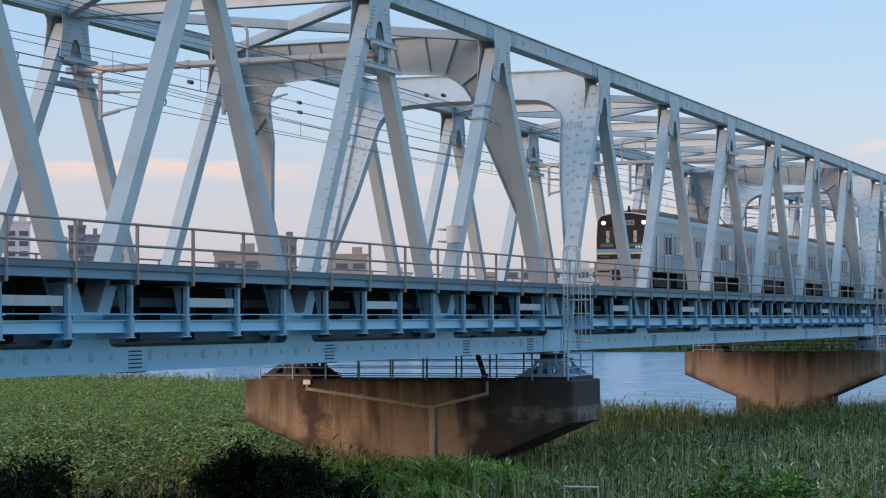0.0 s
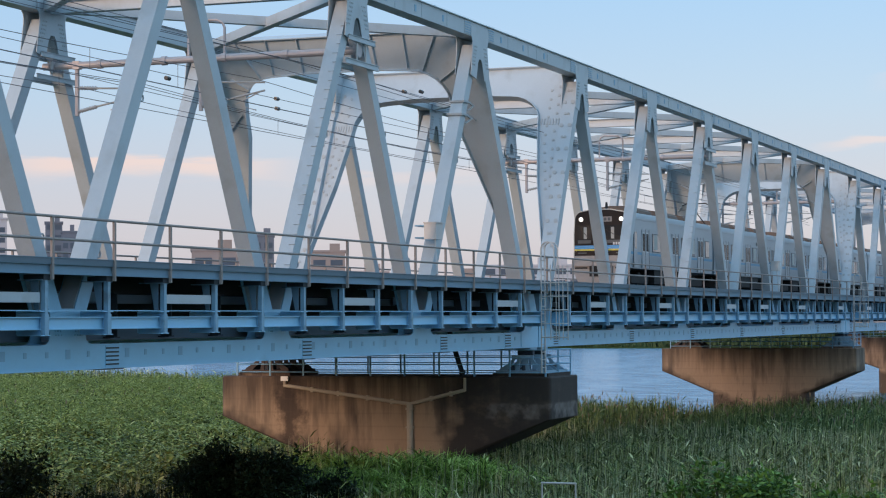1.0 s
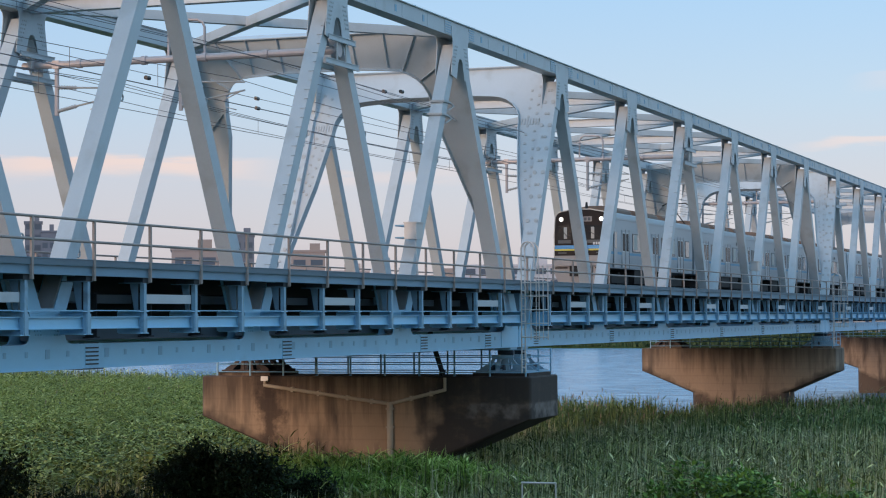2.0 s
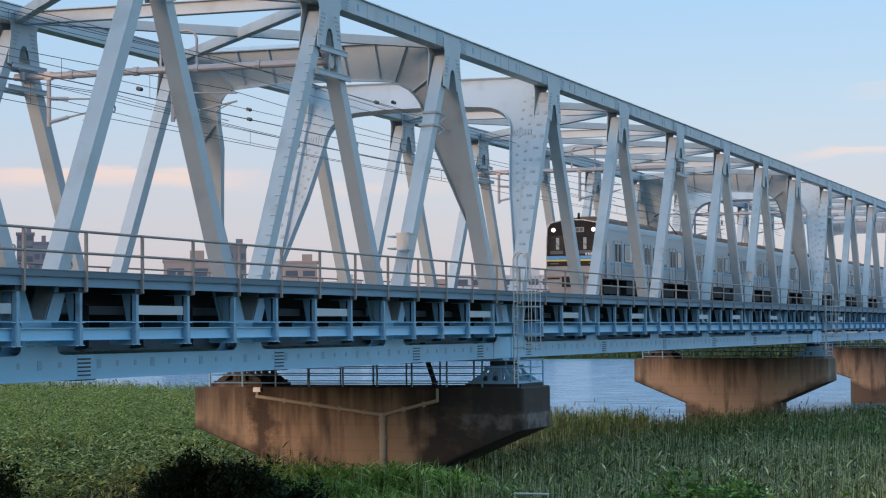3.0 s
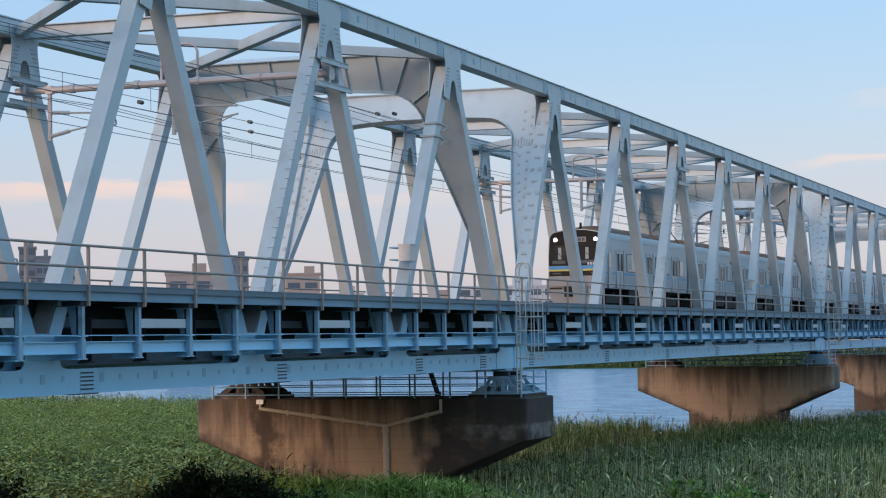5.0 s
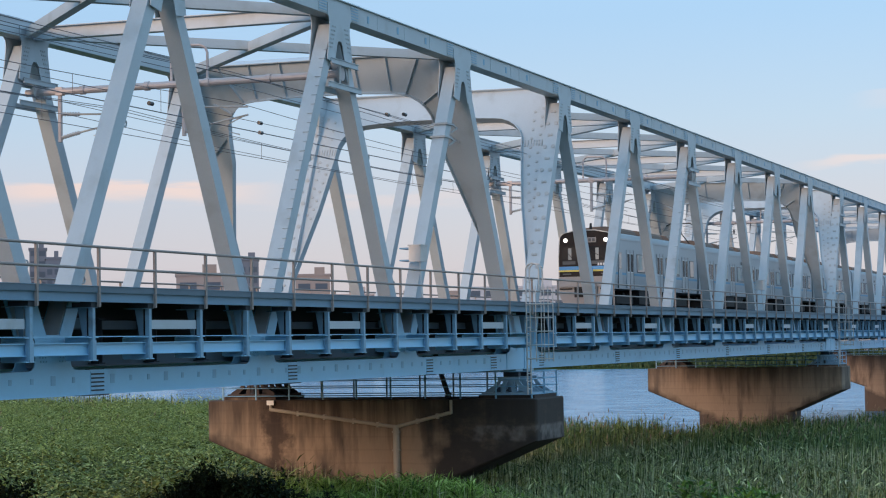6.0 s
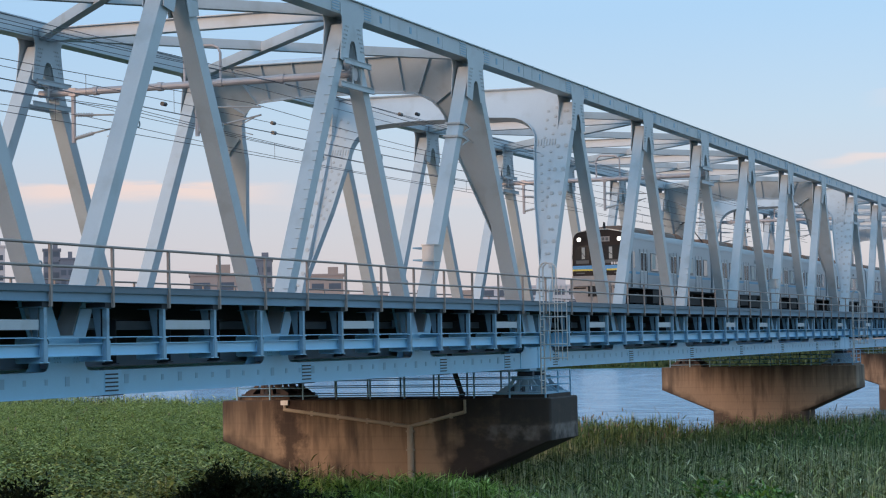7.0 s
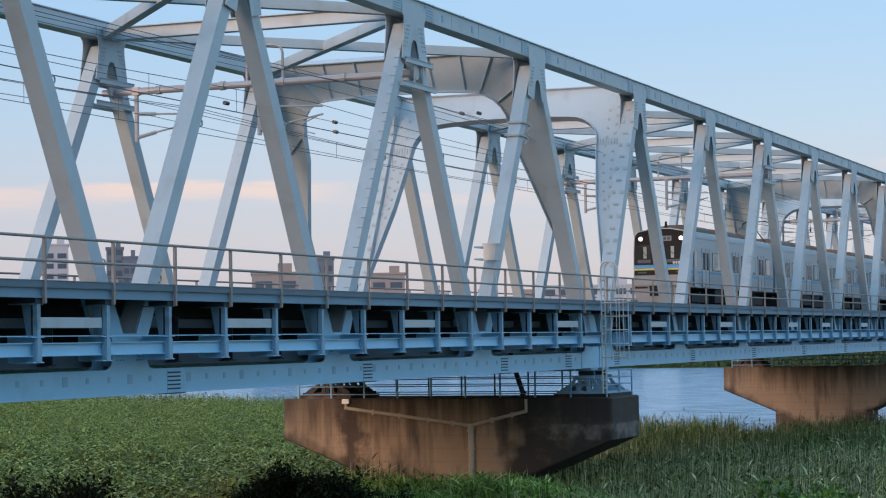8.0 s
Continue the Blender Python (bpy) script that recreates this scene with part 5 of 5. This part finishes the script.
def weed_spots(plants, leaves, x0, x1, y0, y1, w0, w1, l0, l1, spread, rise, top, seed):
    """Plants as domes of leaves that arch outwards, on a lumpy canopy."""
    r = np.random.RandomState(seed)
    cx, cy = r.uniform(x0, x1, plants), r.uniform(y0, y1, plants)
    keep = land(cx, cy, 2.0) & weedy(cx, cy) & (cy < EYE.y + 2.0 + (cx - EYE.x) * 0.675)
    cx, cy = cx[keep], cy[keep]
    size = r.uniform(0.7, 1.35, len(cx))
    canopy = top + rise * (0.6 * lumps(cx, cy, 5.0, seed + 1) + 0.4 * lumps(cx, cy, 1.8, seed + 2)) + r.normal(0, 0.10, len(cx))
    cx, cy, size, canopy = (np.repeat(v, leaves) for v in (cx, cy, size, canopy))
    n = len(cx)
    a, q = r.uniform(0, 6.28, n), np.sqrt(r.uniform(0, 1, n))
    d = q * spread * size
    x, y = cx + d * np.cos(a), cy + d * np.sin(a)
    z = LOW - 0.1 + mound(x, y) + canopy + spread * size * (1.3 * np.sqrt(np.clip(1 - q * q, 0, 1)) - 1.0) - np.abs(r.normal(0, 0.06, n))
    return x, y, z, r.uniform(-0.04, 0.16, n) - 0.16 * q, r.uniform(w0, w1, n), r.uniform(l0, l1, n), a + r.normal(0, 0.7, n)


def reed_spots(n, x0, x1, y0, y1, h0, h1, w0, w1, seed, leaf=0.5):
    r = np.random.RandomState(seed)
    x, y = r.uniform(x0, x1, n), r.uniform(y0, y1, n)
    keep = land(x, y) & ~((np.abs(x) < 1.9) & (y > 2.2) & (y < W - 2.2))
    keep &= ~((x > -18) & (x < -4) & (y > -2.5) & (y < 9.5)) | (r.uniform(0, 1, n) < 0.15)
    keep &= ~weedy(x, y) | (r.uniform(0, 1, n) < (0.30 if x0 > 0 else 0.12))
    keep &= r.uniform(0, 1, n) < 0.30 + 0.70 / (1 + np.exp(-4.0 * (lumps(x, y, 1.5, 12) + 0.25 * lumps(x, y, 6.0, 13))))
    x, y = x[keep], y[keep]
    n = len(x)
    tall = np.clip(0.92 + 0.12 * lumps(x, y, 9.0, 3) + 0.11 * lumps(x, y, 2.2, 7), 0.5, 1.35)
    hgt = r.uniform(h0, h1, n) * tall
    is_leaf = r.uniform(0, 1, n) < leaf
    z = LOW - 0.1 + mound(x, y) - np.clip((x - 40) / 60, 0, 1) * 0.3
    start = np.where(is_leaf, hgt * r.uniform(0.45, 0.97, n), 0.0)
    blade_h = np.where(is_leaf, r.uniform(-0.15, 0.30, n), hgt)
    lean = np.where(is_leaf, r.uniform(0.2, 0.65, n), hgt * r.uniform(0.02, 0.15, n))
    head = np.where(is_leaf, r.uniform(0, 6.28, n), r.normal(-0.6, 1.2, n))
    wid = r.uniform(w0, w1, n) * np.where(is_leaf, 1.0, 0.75)
    return x, y, z + start, blade_h, wid, lean, head


blades("reed_bed", reed_spots(470000, -32, 22, -26, 30, 1.7, 2.35, 0.028, 0.075, 1, 0.72), REED, "dense green reeds on the riverbank")
blades("broad_weeds", weed_spots(8500, 34, -32, 28, 4, 50, 0.07, 0.16, 0.14, 0.34, 0.42, 0.30, 1.80, 41), WEED, "broad-leaved green weeds in low mounds on the riverbank", "weeds")
blades("vine_cover", weed_spots(23000, 22, 14, 104, 8, 100, 0.05, 0.11, 0.20, 0.50, 0.55, 0.42, 1.95, 51), VINE, "yellow-green vines smothering the reeds", "vines")
blades("reed_bed", reed_spots(290000, 22, 90, -26, 70, 1.6, 2.3, 0.045, 0.11, 2, 0.5), REED_SHORE, "dense green reeds along the water's edge")
blades("reed_bed", reed_spots(170000, 20, 190, 40, 130, 1.7, 2.5, 0.08, 0.18, 3, 0.75), REED, "dense yellow-green reeds far along the bank")
blades("dry_reeds", reed_spots(42000, -32, 26, -26, 12, 1.8, 2.45, 0.03, 0.06, 4, 0.15), STALK, "straw-coloured dry reed stalks among the green reeds")


PLUME = mat("reed_plume", (0.20, 0.16, 0.11), 0.9, 0.0, 0.2, 0.3, 3, 0, island=0.4, spec=0.1)
px_, py_, pz_, ph_, pw_, pl_, pd_ = reed_spots(5000, 30, 110, -26, 80, 1.75, 2.5, 0.06, 0.12, 5, 0.0)
blades("reed_plumes", (px_ + pl_ * np.cos(pd_), py_ + pl_ * np.sin(pd_), pz_ + ph_ * 0.96, np.full(len(px_), 0.30), pw_, np.full(len(px_), 0.16), pd_), PLUME,
       "brown feathery plumes on the reeds")


def tuft_spots(n, cx, cy, r0, h0, h1, seed):
    r = np.random.RandomState(seed)
    a, d = r.uniform(0, 6.28, n), r0 * np.sqrt(r.uniform(0, 1, n))
    x, y = cx + d * np.cos(a) * 0.8, cy + d * np.sin(a) * 1.4
    hgt = r.uniform(h0, h1, n) * (1.05 - 0.35 * (d / r0) ** 2)
    head = r.uniform(0, 6.28, n)
    hgt = hgt * (1 + 0.10 * lumps(x, y, 1.3, 77))
    up = r.uniform(0, 1, n) < 0.75
    start = np.where(up, hgt * r.uniform(0.5, 0.95, n), 0)
    return x, y, LOW - 0.1 + mound(x, y) + start, np.where(up, hgt * r.uniform(-0.06, 0.16, n), hgt), r.uniform(0.045, 0.10, n), r.uniform(0.35, 0.8, n), head


for k, (cx, cy, rr_, h) in enumerate(((-8.5, 5.2, 3.6, 1.9), (-8.5, 0.8, 3.0, 1.95), (-13.5, 2.2, 2.8, 1.85))):
    blades("tall_grass", tuft_spots(24000, cx, cy, rr_, h * 0.85, h * 1.12, 20 + k), GRASS, "bright green arching grass in front of the pier", "grass")


def shrub(x, y, r0, top, material, label, seed, leaf=0.16, count=2600):
    rn = random.Random(seed)
    g = ground_z(x, y)
    s = thing("shrub", label, "shrub", "shrubs on the bank", at=(x, y, g))
    h = top - g
    tr = Mesh()
    lobes = []
    for k in range(9):
        a, d = rn.uniform(0, 6.28), r0 * rn.uniform(0.25, 0.8)
        p = Vector((d * math.cos(a), d * math.sin(a), h * rn.uniform(0.45, 0.82)))
        lobes.append((p, rn.uniform(0.28, 0.45) * r0))
        tr.tube((0, 0, 0), p * 0.5 + Vector((0, 0, h * 0.1)), 0.06, 6, 0.04)
        tr.tube(p * 0.5 + Vector((0, 0, h * 0.1)), p, 0.04, 6, 0.015)
    part("stem", tr, BARK, s)
    lf = Mesh()
    for k in range(count // 14):
        p, rad = rn.choice(lobes)
        way = Vector((rn.gauss(0, 1), rn.gauss(0, 1), rn.gauss(0.25, 0.8))).normalized()
        c0 = p + Vector((way.x, way.y, way.z * 0.75)) * rad * rn.uniform(0.2, 0.9)
        shoot = (way + Vector((0, 0, rn.uniform(-0.4, 0.5)))).normalized() * rn.uniform(0.25, 0.6)
        for q in range(14):
            c = c0 + shoot * (q / 13) + Vector((rn.gauss(0, 0.05), rn.gauss(0, 0.05), rn.gauss(0, 0.05) - 0.12 * (q / 13) ** 2))
            if c.z < 0.1:
                continue
            u = (shoot.normalized() * 0.5 + Vector((rn.gauss(0, 1), rn.gauss(0, 1), rn.gauss(0, 0.6)))).normalized()
            v = u.cross(Vector((rn.gauss(0, 0.5), rn.gauss(0, 0.5), 1))).normalized()
            w = leaf * rn.uniform(0.6, 1.2)
            lf.add([c, c + u * w + v * w * 0.45, c + u * w * 2, c + u * w - v * w * 0.45], [(0, 1, 2), (0, 2, 3)])
    me = bpy.data.meshes.new("crown")
    me.from_pydata(lf.v, [], lf.f)
    me.materials.append(material)
    part("crown", me, material, s)
    return s


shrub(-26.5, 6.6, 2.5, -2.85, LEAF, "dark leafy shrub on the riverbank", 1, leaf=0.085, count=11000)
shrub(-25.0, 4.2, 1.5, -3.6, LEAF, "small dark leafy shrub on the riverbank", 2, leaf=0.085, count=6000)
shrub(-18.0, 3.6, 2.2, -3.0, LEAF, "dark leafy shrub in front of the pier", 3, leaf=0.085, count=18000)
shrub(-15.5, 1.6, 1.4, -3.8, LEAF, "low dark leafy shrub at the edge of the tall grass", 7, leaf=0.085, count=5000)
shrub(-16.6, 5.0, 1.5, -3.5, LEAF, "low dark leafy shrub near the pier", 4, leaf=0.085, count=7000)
shrub(-19.5, -12.2, 2.0, -3.2, LEAF_BRIGHT, "bright green broad-leaved climbing shrub", 5, leaf=0.11, count=6000)
shrub(-18.8, -15.0, 1.3, -3.8, LEAF_BRIGHT, "low bright green broad-leaved shrub", 6, leaf=0.11, count=3600)

wf = thing("pipe_frame", "thin white pipe frame standing in the grass", "frame", at=(-19.0, -6.9, 0))
part("top_bar", Mesh().tube((0, -0.52, -3.9), (0, 0.52, -3.9), 0.03, 8), GALV, wf)
for y in (-0.5, 0.5):
    part("leg", Mesh().tube((0, y, -3.9), (0, y, -6.7), 0.025, 8), GALV, wf)

# hedge of bushes along the far bank
rs = np.random.RandomState(9)
nb = 26000
fy = rs.uniform(-60, 420, nb)
fx = FAR_SHORE + 1 + rs.uniform(0, 16, nb)
fh = np.clip(1.6 + 1.0 * lumps(fy, fx * 0, 30, 11), 0.7, 4.0) * rs.uniform(0.5, 1.0, nb)
blades("far_bank_bushes", (fx, fy, WATER + (fx - FAR_SHORE) * 0.18, fh, rs.uniform(0.3, 0.9, nb), rs.uniform(0.1, 0.6, nb), rs.uniform(0, 6.28, nb)), FAR_LEAF,
       "low green bushes along the far bank", "bushes")
